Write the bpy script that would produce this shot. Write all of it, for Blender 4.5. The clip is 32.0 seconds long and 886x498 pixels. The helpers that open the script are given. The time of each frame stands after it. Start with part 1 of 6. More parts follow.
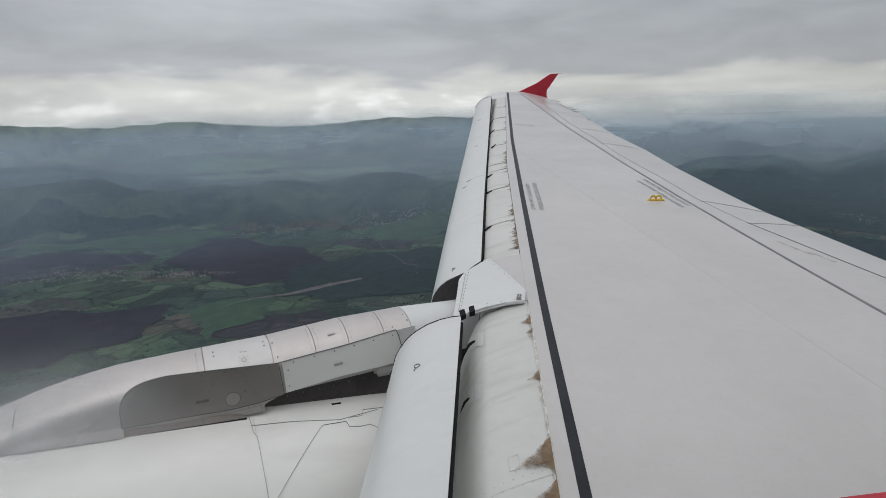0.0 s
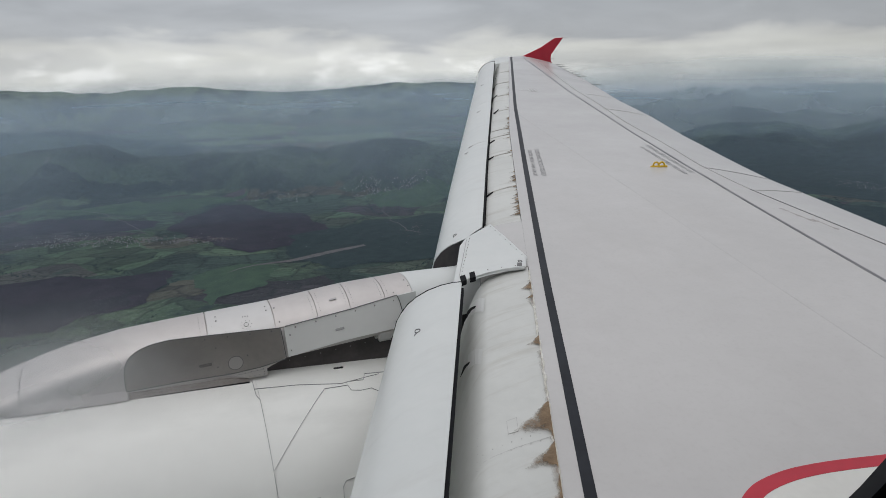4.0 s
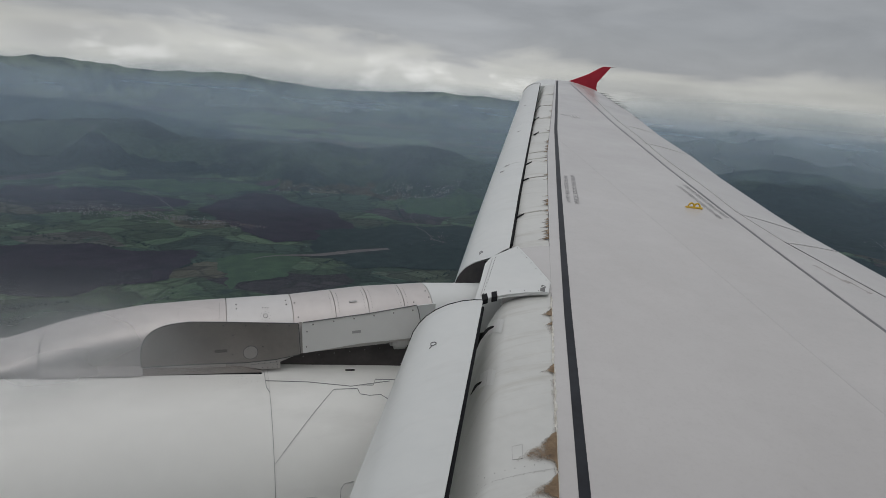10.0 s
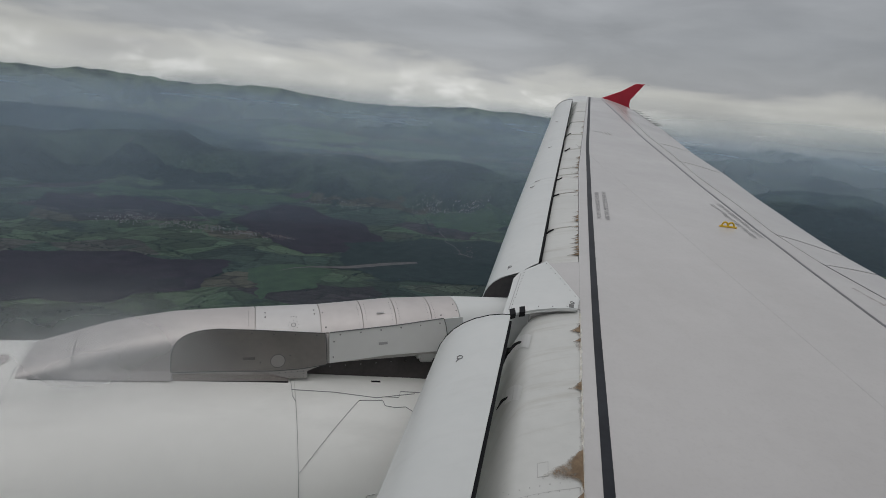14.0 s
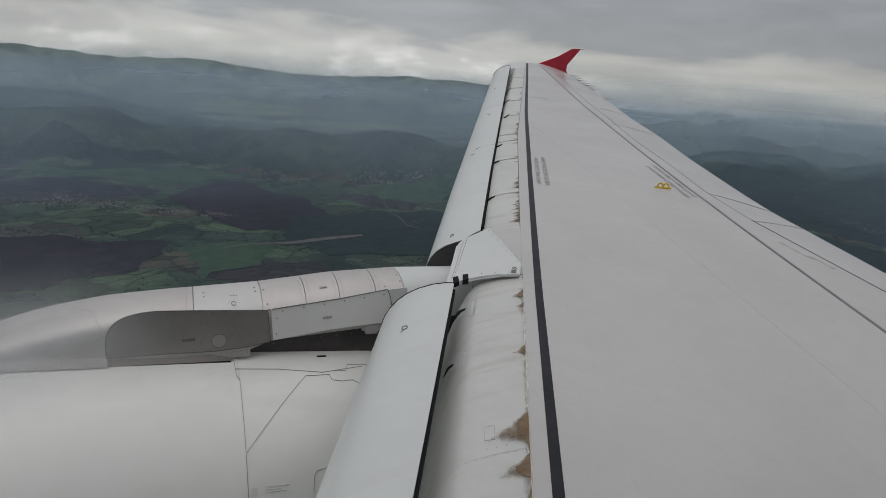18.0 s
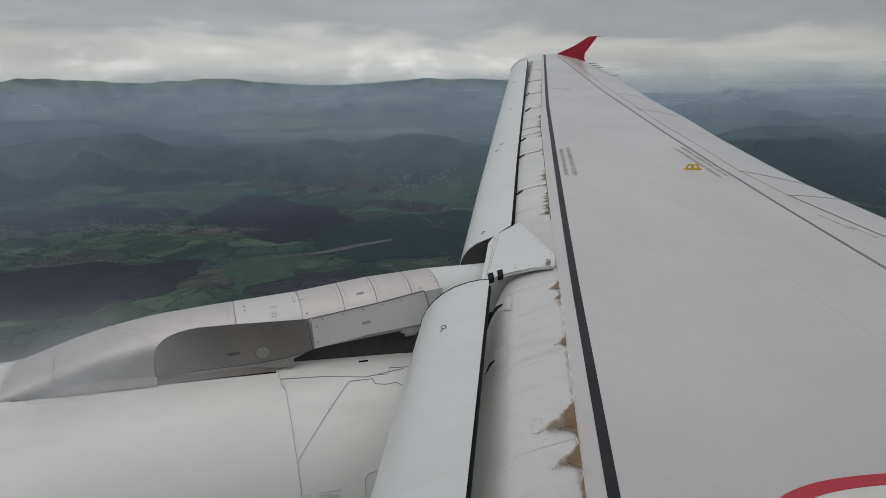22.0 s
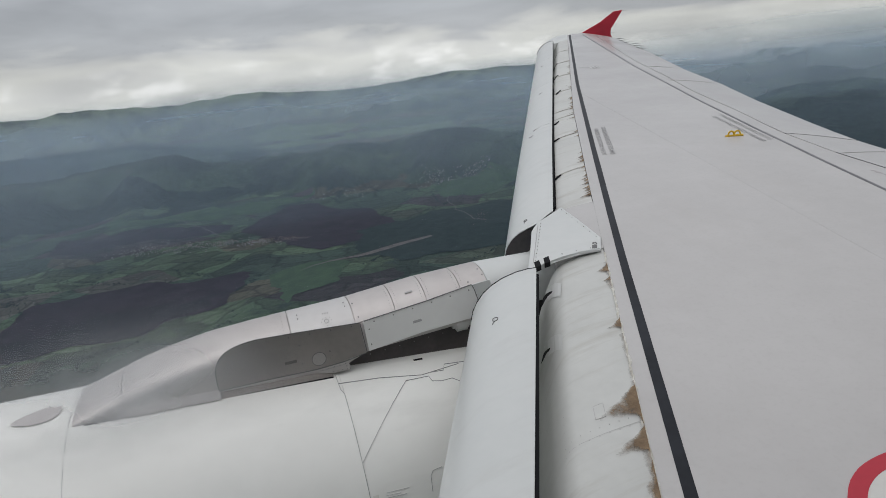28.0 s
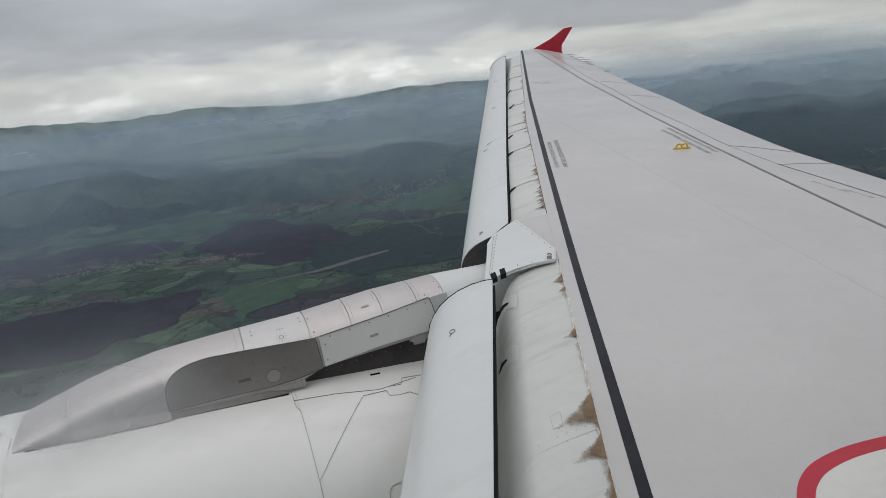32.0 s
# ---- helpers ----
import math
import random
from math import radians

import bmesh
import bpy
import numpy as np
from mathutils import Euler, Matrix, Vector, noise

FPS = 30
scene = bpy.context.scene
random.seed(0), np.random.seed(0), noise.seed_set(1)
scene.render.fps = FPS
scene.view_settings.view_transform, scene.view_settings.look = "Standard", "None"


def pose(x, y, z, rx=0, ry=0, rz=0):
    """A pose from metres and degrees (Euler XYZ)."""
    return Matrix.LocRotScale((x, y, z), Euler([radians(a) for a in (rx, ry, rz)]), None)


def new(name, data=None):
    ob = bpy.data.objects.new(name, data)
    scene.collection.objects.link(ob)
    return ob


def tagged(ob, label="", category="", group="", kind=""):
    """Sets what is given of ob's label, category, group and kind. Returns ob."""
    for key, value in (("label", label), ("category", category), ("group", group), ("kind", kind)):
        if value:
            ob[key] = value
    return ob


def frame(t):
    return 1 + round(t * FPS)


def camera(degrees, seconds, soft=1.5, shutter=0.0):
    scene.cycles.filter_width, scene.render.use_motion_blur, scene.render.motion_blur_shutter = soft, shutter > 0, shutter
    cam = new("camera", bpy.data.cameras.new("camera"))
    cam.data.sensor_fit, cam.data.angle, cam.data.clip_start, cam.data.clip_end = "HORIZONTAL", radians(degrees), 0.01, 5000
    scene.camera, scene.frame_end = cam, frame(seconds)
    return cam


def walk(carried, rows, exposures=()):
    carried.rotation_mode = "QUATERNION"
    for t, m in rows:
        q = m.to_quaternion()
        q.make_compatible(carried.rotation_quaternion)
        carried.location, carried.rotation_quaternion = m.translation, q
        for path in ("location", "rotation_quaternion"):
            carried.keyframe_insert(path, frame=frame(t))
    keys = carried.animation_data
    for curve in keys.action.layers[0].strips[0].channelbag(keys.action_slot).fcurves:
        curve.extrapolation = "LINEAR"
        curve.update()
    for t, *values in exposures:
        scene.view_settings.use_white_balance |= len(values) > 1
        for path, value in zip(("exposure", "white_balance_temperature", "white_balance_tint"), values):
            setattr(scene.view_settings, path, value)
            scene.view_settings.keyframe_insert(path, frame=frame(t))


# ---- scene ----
cam = camera(67.1, 32.0, soft=0.8)

# seconds, place, pitch, lean, turn
ROWS = [
    (0.0, 0.0728, 0.0130, -0.0203, -13.238, -1.442, -22.558),
    (0.5, 0.0766, 0.0163, -0.0203, -13.652, -1.472, -22.831),
    (1.0, 0.0846, 0.0163, -0.0203, -14.186, -1.400, -22.542),
    (1.5, 0.0888, 0.0160, -0.0224, -14.596, -1.493, -22.373),
    (2.0, 0.0866, 0.0142, -0.0263, -14.770, -1.584, -22.436),
    (2.5, 0.0849, 0.0126, -0.0290, -15.313, -1.596, -22.387),
    (4.5, 0.0785, 0.0038, -0.0227, -16.408, -1.257, -22.200),
    (5.0, 0.0734, 0.0014, -0.0161, -17.398, -0.799, -22.320),
    (5.5, 0.0724, 0.0003, -0.0151, -18.994, 0.210, -22.571),
    (6.0, 0.0715, -0.0003, -0.0153, -17.287, 1.137, -22.501),
    (6.5, 0.0639, 0.0003, -0.0134, -14.748, 1.624, -21.707),
    (7.0, 0.0577, -0.0004, -0.0164, -14.669, 2.032, -21.119),
    (7.5, 0.0595, 0.0029, -0.0176, -14.419, 2.308, -20.102),
    (8.0, 0.0616, 0.0080, -0.0177, -14.337, 2.891, -19.890),
    (8.5, 0.0609, 0.0106, -0.0172, -14.215, 3.446, -20.054),
    (9.0, 0.0614, 0.0122, -0.0156, -14.533, 4.029, -19.986),
    (9.5, 0.0636, 0.0122, -0.0124, -15.160, 4.619, -19.901),
    (10.0, 0.0663, 0.0151, -0.0093, -15.123, 5.014, -20.138),
    (10.5, 0.0621, 0.0148, -0.0121, -15.418, 5.916, -20.593),
    (11.0, 0.0616, 0.0149, -0.0096, -15.175, 6.483, -20.710),
    (11.5, 0.0646, 0.0162, -0.0065, -14.565, 6.528, -20.442),
    (12.0, 0.0647, 0.0171, -0.0109, -13.821, 6.400, -19.903),
    (12.5, 0.0646, 0.0203, -0.0143, -13.111, 6.472, -19.539),
    (13.0, 0.0652, 0.0215, -0.0138, -12.225, 6.107, -18.930),
    (13.5, 0.0670, 0.0204, -0.0149, -12.181, 5.957, -18.818),
    (14.0, 0.0672, 0.0188, -0.0213, -14.080, 5.607, -17.509),
    (14.5, 0.0765, 0.0207, -0.0175, -15.315, 5.465, -17.585),
    (15.0, 0.0816, 0.0262, -0.0127, -15.627, 5.708, -18.564),
    (15.5, 0.0804, 0.0222, -0.0117, -15.738, 5.562, -19.388),
    (17.5, 0.0958, 0.0273, -0.0241, -16.632, 4.868, -22.456),
    (18.0, 0.0969, 0.0270, -0.0262, -16.208, 4.613, -22.545),
    (18.5, 0.0937, 0.0255, -0.0286, -15.896, 4.272, -22.753),
    (19.0, 0.0920, 0.0286, -0.0286, -15.476, 3.622, -22.962),
    (19.5, 0.0908, 0.0276, -0.0318, -15.513, 3.097, -23.132),
    (20.0, 0.0898, 0.0268, -0.0313, -15.609, 2.429, -22.870),
    (20.5, 0.0833, 0.0236, -0.0335, -15.587, 1.715, -22.337),
    (21.0, 0.0794, 0.0195, -0.0341, -15.858, 1.077, -21.258),
    (21.5, 0.0787, 0.0191, -0.0324, -16.237, 0.318, -20.431),
    (22.0, 0.0746, 0.0184, -0.0289, -16.324, -0.335, -19.880),
    (22.5, 0.0746, 0.0175, -0.0277, -16.362, -0.911, -19.386),
    (23.0, 0.0768, 0.0149, -0.0280, -15.951, -1.423, -19.038),
    (23.5, 0.0750, 0.0175, -0.0285, -15.766, -2.057, -18.848),
    (24.0, 0.0745, 0.0196, -0.0270, -16.156, -2.474, -17.474),
    (24.5, 0.0733, 0.0180, -0.0283, -16.135, -3.171, -16.922),
    (25.0, 0.0700, 0.0179, -0.0318, -16.295, -3.733, -16.524),
    (25.5, 0.0713, 0.0173, -0.0301, -16.888, -4.286, -16.050),
    (27.5, 0.0655, 0.0242, -0.0260, -16.995, -6.340, -16.355),
    (28.0, 0.0576, 0.0308, -0.0215, -16.714, -6.531, -16.187),
    (28.5, 0.0594, 0.0291, -0.0181, -16.909, -6.696, -15.660),
    (29.0, 0.0619, 0.0230, -0.0181, -17.623, -6.850, -15.747),
    (29.5, 0.0625, 0.0158, -0.0238, -17.995, -7.553, -17.786),
    (30.0, 0.0570, 0.0200, -0.0243, -14.892, -7.607, -19.840),
    (30.5, 0.0542, 0.0247, -0.0270, -15.082, -7.245, -19.977),
    (31.0, 0.0561, 0.0292, -0.0301, -15.496, -6.856, -20.003),
    (31.5, 0.0583, 0.0319, -0.0340, -15.890, -6.537, -20.067),
    (32.0, 0.0626, 0.0334, -0.0330, -15.908, -6.199, -20.151),
]

walk(cam, [(t, pose(x, y, z, 90 + pitch, 0, turn) @ pose(0, 0, 0, 0, 0, lean))
           for t, x, y, z, pitch, lean, turn in ROWS],
     exposures=[(0.0, -0.05, 6380, 10), (6.0, -0.05, 6380, 10), (9.0, -0.34, 6430, 10), (15.0, -0.42, 6450, 10), (20.0, -0.38, 6450, 10), (24.0, -0.3, 6430, 10), (25.5, -0.26, 6420, 10), (28.0, -0.09, 6380, 10), (32.0, -0.08, 6380, 10)])

# ---- light ----
SUN_UP, SUN_ROUND = 60.0, 220.0
world = bpy.data.worlds.new("world")
scene.world = world
world.use_nodes = True


def make_sky():
    nt = world.node_tree
    nt.nodes.clear()
    n, l = nt.nodes.new, nt.links.new
    out = n("ShaderNodeOutputWorld")
    bg = n("ShaderNodeBackground")
    sky = n("ShaderNodeTexSky")
    sky.sky_type = "NISHITA"
    sky.sun_disc = False
    sky.sun_elevation, sky.sun_rotation = radians(SUN_UP), radians(SUN_ROUND)
    co = n("ShaderNodeTexCoord")
    sep = n("ShaderNodeSeparateXYZ")
    l(co.outputs["Generated"], sep.inputs[0])
    # long flat streaks of cloud
    mp = n("ShaderNodeMapping")
    mp.inputs["Scale"].default_value = (2.6, 2.6, 11.0)
    mp.inputs["Rotation"].default_value = (0.0, radians(-2.0), 0.0)
    l(co.outputs["Generated"], mp.inputs[0])
    streak = n("ShaderNodeTexNoise")
    streak.inputs["Scale"].default_value = 1.6
    streak.inputs["Detail"].default_value = 5
    streak.inputs["Roughness"].default_value = 0.48
    streak.inputs["Distortion"].default_value = 0.5
    l(mp.outputs[0], streak.inputs["Vector"])
    # broken edge of the ceiling: height plus noise picks the band
    edge = n("ShaderNodeMath")
    edge.operation = "MULTIPLY_ADD"
    l(streak.outputs["Fac"], edge.inputs[0])
    edge.inputs[1].default_value = 0.16
    l(sep.outputs["Z"], edge.inputs[2])
    band = n("ShaderNodeValToRGB")
    r = band.color_ramp
    for pos, v in ((0.0, (0.56, 0.59, 0.60)), (0.03, (0.66, 0.67, 0.655)), (0.075, (0.77, 0.775, 0.735)), (0.100, (0.65, 0.655, 0.64)),
                   (0.118, (0.47, 0.485, 0.505)), (0.155, (0.43, 0.445, 0.468)), (0.20, (0.485, 0.50, 0.52)), (0.27, (0.465, 0.48, 0.50)), (0.40, (0.54, 0.55, 0.57)), (1.0, (1.0, 1.0, 1.01))):
        e = r.elements.new(pos) if pos not in (0.0, 1.0) else r.elements[0 if pos == 0 else len(r.elements) - 1]
        e.position, e.color = pos, (*v, 1)
    l(edge.outputs[0], band.inputs[0])
    mp2 = n("ShaderNodeMapping")
    mp2.inputs["Scale"].default_value = (1.0, 1.0, 4.0)
    l(co.outputs["Generated"], mp2.inputs[0])
    soft = n("ShaderNodeTexNoise")
    soft.inputs["Scale"].default_value = 4.5
    soft.inputs["Detail"].default_value = 5
    soft.inputs["Distortion"].default_value = 0.3
    l(mp2.outputs[0], soft.inputs["Vector"])
    tone = n("ShaderNodeMapRange")
    tone.inputs["From Min"].default_value, tone.inputs["From Max"].default_value = 0.3, 0.7
    tone.inputs["To Min"].default_value, tone.inputs["To Max"].default_value = 0.84, 1.16
    l(soft.outputs["Fac"], tone.inputs["Value"])
    cloud = n("ShaderNodeMix")
    cloud.data_type, cloud.blend_type = "RGBA", "MULTIPLY"
    cloud.inputs["Factor"].default_value = 1.0
    # heaped white cloud low over the range
    mp3 = n("ShaderNodeMapping")
    mp3.inputs["Scale"].default_value = (13.0, 13.0, 30.0)
    l(co.outputs["Generated"], mp3.inputs[0])
    heap = n("ShaderNodeTexNoise")
    heap.inputs["Scale"].default_value, heap.inputs["Detail"].default_value, heap.inputs["Roughness"].default_value = 1.0, 8, 0.6
    l(mp3.outputs[0], heap.inputs["Vector"])
    lump = n("ShaderNodeMapRange")
    lump.inputs["From Min"].default_value, lump.inputs["From Max"].default_value = 0.52, 0.64
    l(heap.outputs["Fac"], lump.inputs["Value"])
    level = n("ShaderNodeMapRange")
    level.interpolation_type = "SMOOTHSTEP"
    level.inputs["From Min"].default_value, level.inputs["From Max"].default_value = 0.028, -0.012
    l(sep.outputs["Z"], level.inputs["Value"])
    both = n("ShaderNodeMath")
    both.operation = "MULTIPLY"
    l(lump.outputs["Result"], both.inputs[0])
    l(level.outputs["Result"], both.inputs[1])
    puff = n("ShaderNodeMix")
    puff.data_type = "RGBA"
    puff.inputs["B"].default_value = (0.98, 0.98, 0.95, 1)
    ahead = n("ShaderNodeMapRange")
    ahead.interpolation_type = "SMOOTHSTEP"
    ahead.inputs["From Min"].default_value, ahead.inputs["From Max"].default_value = 0.35, 0.70
    ahead.inputs["To Min"].default_value, ahead.inputs["To Max"].default_value = 1.0, 0.15
    l(sep.outputs["X"], ahead.inputs["Value"])
    heaped = n("ShaderNodeMath")
    heaped.operation = "MULTIPLY"
    l(both.outputs[0], heaped.inputs[0])
    l(ahead.outputs["Result"], heaped.inputs[1])
    l(heaped.outputs[0], puff.inputs["Factor"])
    l(band.outputs["Color"], puff.inputs["A"])
    # duller towards the tail
    aft = n("ShaderNodeMapRange")
    aft.interpolation_type = "SMOOTHSTEP"
    aft.inputs["From Min"].default_value, aft.inputs["From Max"].default_value = 0.30, 0.85
    aft.inputs["To Min"].default_value, aft.inputs["To Max"].default_value = 1.0, 0.80
    l(sep.outputs["X"], aft.inputs["Value"])
    dull = n("ShaderNodeMix")
    dull.data_type, dull.blend_type = "RGBA", "MULTIPLY"
    dull.inputs["Factor"].default_value = 1.0
    l(puff.outputs["Result"], dull.inputs["A"])
    l(aft.outputs["Result"], dull.inputs["B"])
    l(dull.outputs["Result"], cloud.inputs["A"])
    l(tone.outputs["Result"], cloud.inputs["B"])
    # a little open sky light above the deck
    dim = n("ShaderNodeMix")
    dim.data_type, dim.blend_type = "RGBA", "MULTIPLY"
    dim.inputs["Factor"].default_value = 1.0
    dim.inputs["B"].default_value = (0.1, 0.1, 0.1, 1)
    l(sky.outputs["Color"], dim.inputs["A"])
    mix = n("ShaderNodeMix")
    mix.data_type = "RGBA"
    mix.inputs["Factor"].default_value = 0.94
    l(dim.outputs["Result"], mix.inputs["A"])
    l(cloud.outputs["Result"], mix.inputs["B"])
    l(mix.outputs["Result"], bg.inputs["Color"])
    bg.inputs["Strength"].default_value = 1.0
    l(bg.outputs[0], out.inputs["Surface"])


make_sky()
sun = new("sun", bpy.data.lights.new("sun", "SUN"))
sun.data.energy, sun.data.angle, sun.data.color = 0.32, radians(25), (1.0, 0.96, 0.9)
sun.matrix_world = pose(0, 0, 30, 90 - SUN_UP, 0, 180 - SUN_ROUND)


# ---- materials ----
def material(name, colour, rough=0.5, metal=0.0, spec=0.5, coat=0.0):
    m = bpy.data.materials.new(name)
    m.use_nodes = True
    b = m.node_tree.nodes["Principled BSDF"]
    b.inputs["Base Color"].default_value = (*colour, 1)
    b.inputs["Roughness"].default_value = rough
    b.inputs["Metallic"].default_value = metal
    b.inputs["Specular IOR Level"].default_value = spec
    b.inputs["Coat Weight"].default_value = coat
    b.inputs["Coat Roughness"].default_value = 0.12
    return m


def noisy(m, a, b, scale, detail=5, stretch=(1, 1, 1), low=0.3, high=0.7, bump=0.0, fine=0.0, rough=None):
    """Base colour runs between a and b by two scales of noise; bump in metres."""
    nt = m.node_tree
    n, l = nt.nodes.new, nt.links.new
    p = nt.nodes["Principled BSDF"]
    co = n("ShaderNodeTexCoord")
    mp = n("ShaderNodeMapping")
    mp.inputs["Scale"].default_value = stretch
    l(co.outputs["Object"], mp.inputs[0])
    big = n("ShaderNodeTexNoise")
    big.inputs["Scale"].default_value, big.inputs["Detail"].default_value = scale, detail
    l(mp.outputs[0], big.inputs["Vector"])
    small = n("ShaderNodeTexNoise")
    small.inputs["Scale"].default_value, small.inputs["Detail"].default_value = scale * 9, 3
    l(mp.outputs[0], small.inputs["Vector"])
    add = n("ShaderNodeMath")
    add.operation = "MULTIPLY_ADD"
    l(small.outputs["Fac"], add.inputs[0])
    add.inputs[1].default_value = 0.35
    l(big.outputs["Fac"], add.inputs[2])
    rng = n("ShaderNodeMapRange")
    rng.inputs["From Min"].default_value, rng.inputs["From Max"].default_value = low + 0.17, high + 0.17
    l(add.outputs[0], rng.inputs["Value"])
    mix = n("ShaderNodeMix")
    mix.data_type = "RGBA"
    mix.inputs["A"].default_value, mix.inputs["B"].default_value = (*a, 1), (*b, 1)
    l(rng.outputs["Result"], mix.inputs["Factor"])
    l(mix.outputs["Result"], p.inputs["Base Color"])
    if rough:
        rr = n("ShaderNodeMapRange")
        rr.inputs["To Min"].default_value, rr.inputs["To Max"].default_value = rough
        l(big.outputs["Fac"], rr.inputs["Value"])
        l(rr.outputs["Result"], p.inputs["Roughness"])
    if bump:
        bp = n("ShaderNodeBump")
        bp.inputs["Distance"].default_value = bump
        bp.inputs["Strength"].default_value = 1.0
        l((small if fine else big).outputs["Fac"], bp.inputs["Height"])
        l(bp.outputs[0], p.inputs["Normal"])
    return m


def soiled(m, tint, amount, stretch=(0.8, 5.0, 1.0), scale=2.2, low=0.52, high=0.78):
    """Lays streaks of grime over the base colour."""
    nt = m.node_tree
    n, l = nt.nodes.new, nt.links.new
    p = nt.nodes["Principled BSDF"]
    src = p.inputs["Base Color"].links[0].from_socket
    co = n("ShaderNodeTexCoord")
    mp = n("ShaderNodeMapping")
    mp.inputs["Scale"].default_value = stretch
    l(co.outputs["Object"], mp.inputs[0])
    t = n("ShaderNodeTexNoise")
    t.inputs["Scale"].default_value, t.inputs["Detail"].default_value, t.inputs["Roughness"].default_value = scale, 8, 0.65
    l(mp.outputs[0], t.inputs["Vector"])
    r = n("ShaderNodeMapRange")
    r.inputs["From Min"].default_value, r.inputs["From Max"].default_value, r.inputs["To Max"].default_value = low, high, amount
    l(t.outputs["Fac"], r.inputs["Value"])
    mix = n("ShaderNodeMix")
    mix.data_type = "RGBA"
    mix.inputs["B"].default_value = (*tint, 1)
    l(r.outputs["Result"], mix.inputs["Factor"])
    l(src, mix.inputs["A"])
    l(mix.outputs["Result"], p.inputs["Base Color"])
    return m


SKIN = noisy(material("wing_grey_paint", (0.6, 0.6, 0.6), 0.3), (0.532, 0.517, 0.508), (0.582, 0.568, 0.559), 0.9, bump=0.001, rough=(0.12, 0.26))
soiled(SKIN, (0.50, 0.47, 0.45), 0.35, (1.2, 0.5, 1.0), 1.3)
soiled(SKIN, (0.44, 0.42, 0.41), 0.22, (1.0, 1.0, 1.0), 38.0, 0.5, 0.75)
NOSE = noisy(material("leading_edge_paint", (0.65, 0.66, 0.65), 0.42), (0.570, 0.575, 0.552), (0.650, 0.655, 0.630), 2.0, bump=0.006, rough=(0.35, 0.5))
soiled(NOSE, (0.38, 0.355, 0.30), 0.6, (0.7, 5.0, 1.0), 1.8)
PATCH = noisy(material("fresh_patch_paint", (0.72, 0.73, 0.72), 0.4), (0.66, 0.665, 0.65), (0.70, 0.705, 0.69), 3.0)
SLAT = noisy(material("slat_paint", (0.66, 0.68, 0.68), 0.33), (0.64, 0.66, 0.65), (0.69, 0.705, 0.693), 1.5, rough=(0.28, 0.4))
soiled(SLAT, (0.5, 0.5, 0.48), 0.3, (1.0, 4.0, 1.0), 2.0)
COWL = noisy(material("nacelle_white_paint", (0.72, 0.73, 0.72), 0.3), (0.84, 0.84, 0.805), (0.885, 0.885, 0.85), 1.2, rough=(0.25, 0.36))
soiled(COWL, (0.55, 0.55, 0.52), 0.3, (0.6, 2.0, 2.0), 1.6)
PYLON = noisy(material("pylon_silver_paint", (0.5, 0.49, 0.49), 0.48, 0.76), (0.55, 0.518, 0.505), (0.65, 0.615, 0.60), 1.8, rough=(0.42, 0.54))
LIGHT_PANEL = noisy(material("pale_silver_paint", (0.63, 0.62, 0.61), 0.42, 0.5), (0.60, 0.585, 0.575), (0.675, 0.66, 0.65), 1.8, rough=(0.36, 0.48))
LOWER_PANEL = noisy(material("pale_flank_paint", (0.8, 0.8, 0.79), 0.4), (0.79, 0.785, 0.765), (0.84, 0.835, 0.815), 1.8, rough=(0.34, 0.46))
COWL_JOINT = material("cowl_joint_sealant", (0.33, 0.33, 0.33), 0.7)
STEEL = noisy(material("bare_metal_panel", (0.3, 0.28, 0.28), 0.38, 0.8), (0.385, 0.345, 0.33), (0.48, 0.435, 0.415), 3.0, rough=(0.32, 0.48))
DARK = noisy(material("dark_cavity", (0.03, 0.03, 0.035), 0.7), (0.02, 0.02, 0.022), (0.05, 0.045, 0.045), 4.0)
JOINT = material("panel_joint_sealant", (0.17, 0.17, 0.17), 0.7)
# recess under the pylon: its shade is put into this dark colour
CORE = noisy(material("shaded_recess", (0.09, 0.08, 0.08), 0.6), (0.062, 0.054, 0.054), (0.100, 0.088, 0.086), 5.0)
FAINT = material("faint_joint", (0.44, 0.43, 0.43), 0.5)
STRIPE = noisy(material("dark_grey_stripe", (0.03, 0.033, 0.04), 0.5, spec=0.22), (0.012, 0.0135, 0.018), (0.026, 0.029, 0.037), 3.0)
AFT_STRIPE = noisy(material("mid_grey_stripe", (0.16, 0.16, 0.17), 0.45), (0.12, 0.12, 0.13), (0.19, 0.19, 0.20), 3.0)
LETTER = material("marking_grey", (0.29, 0.29, 0.295), 0.55)
PALE_MARK = material("pale_marking", (0.58, 0.58, 0.57), 0.5)
SKIN_LINE = material("skin_lap_line", (0.54, 0.526, 0.522), 0.25)
GRIMY_LINE = noisy(material("grimy_lap_line", (0.4, 0.38, 0.34), 0.6), (0.22, 0.20, 0.17), (0.58, 0.57, 0.54), 6.0, low=0.25, high=0.55)
RED = noisy(material("red_paint", (0.55, 0.02, 0.04), 0.3), (0.44, 0.012, 0.032), (0.52, 0.018, 0.042), 3.0, rough=(0.3, 0.42))
CREAM = noisy(material("off_white_marking", (0.7, 0.69, 0.65), 0.4), (0.66, 0.65, 0.61), (0.74, 0.73, 0.69), 3.0)
YELLOW = noisy(material("yellow_enamel", (0.7, 0.45, 0.02), 0.4), (0.65, 0.40, 0.02), (0.75, 0.5, 0.04), 20.0)
PLATE = material("dull_data_plate", (0.20, 0.185, 0.18), 0.5, 0.3)
BOLT = material("dull_fastener", (0.26, 0.25, 0.25), 0.5, 0.4)
WICK = material("dark_wick", (0.13, 0.13, 0.13), 0.6)
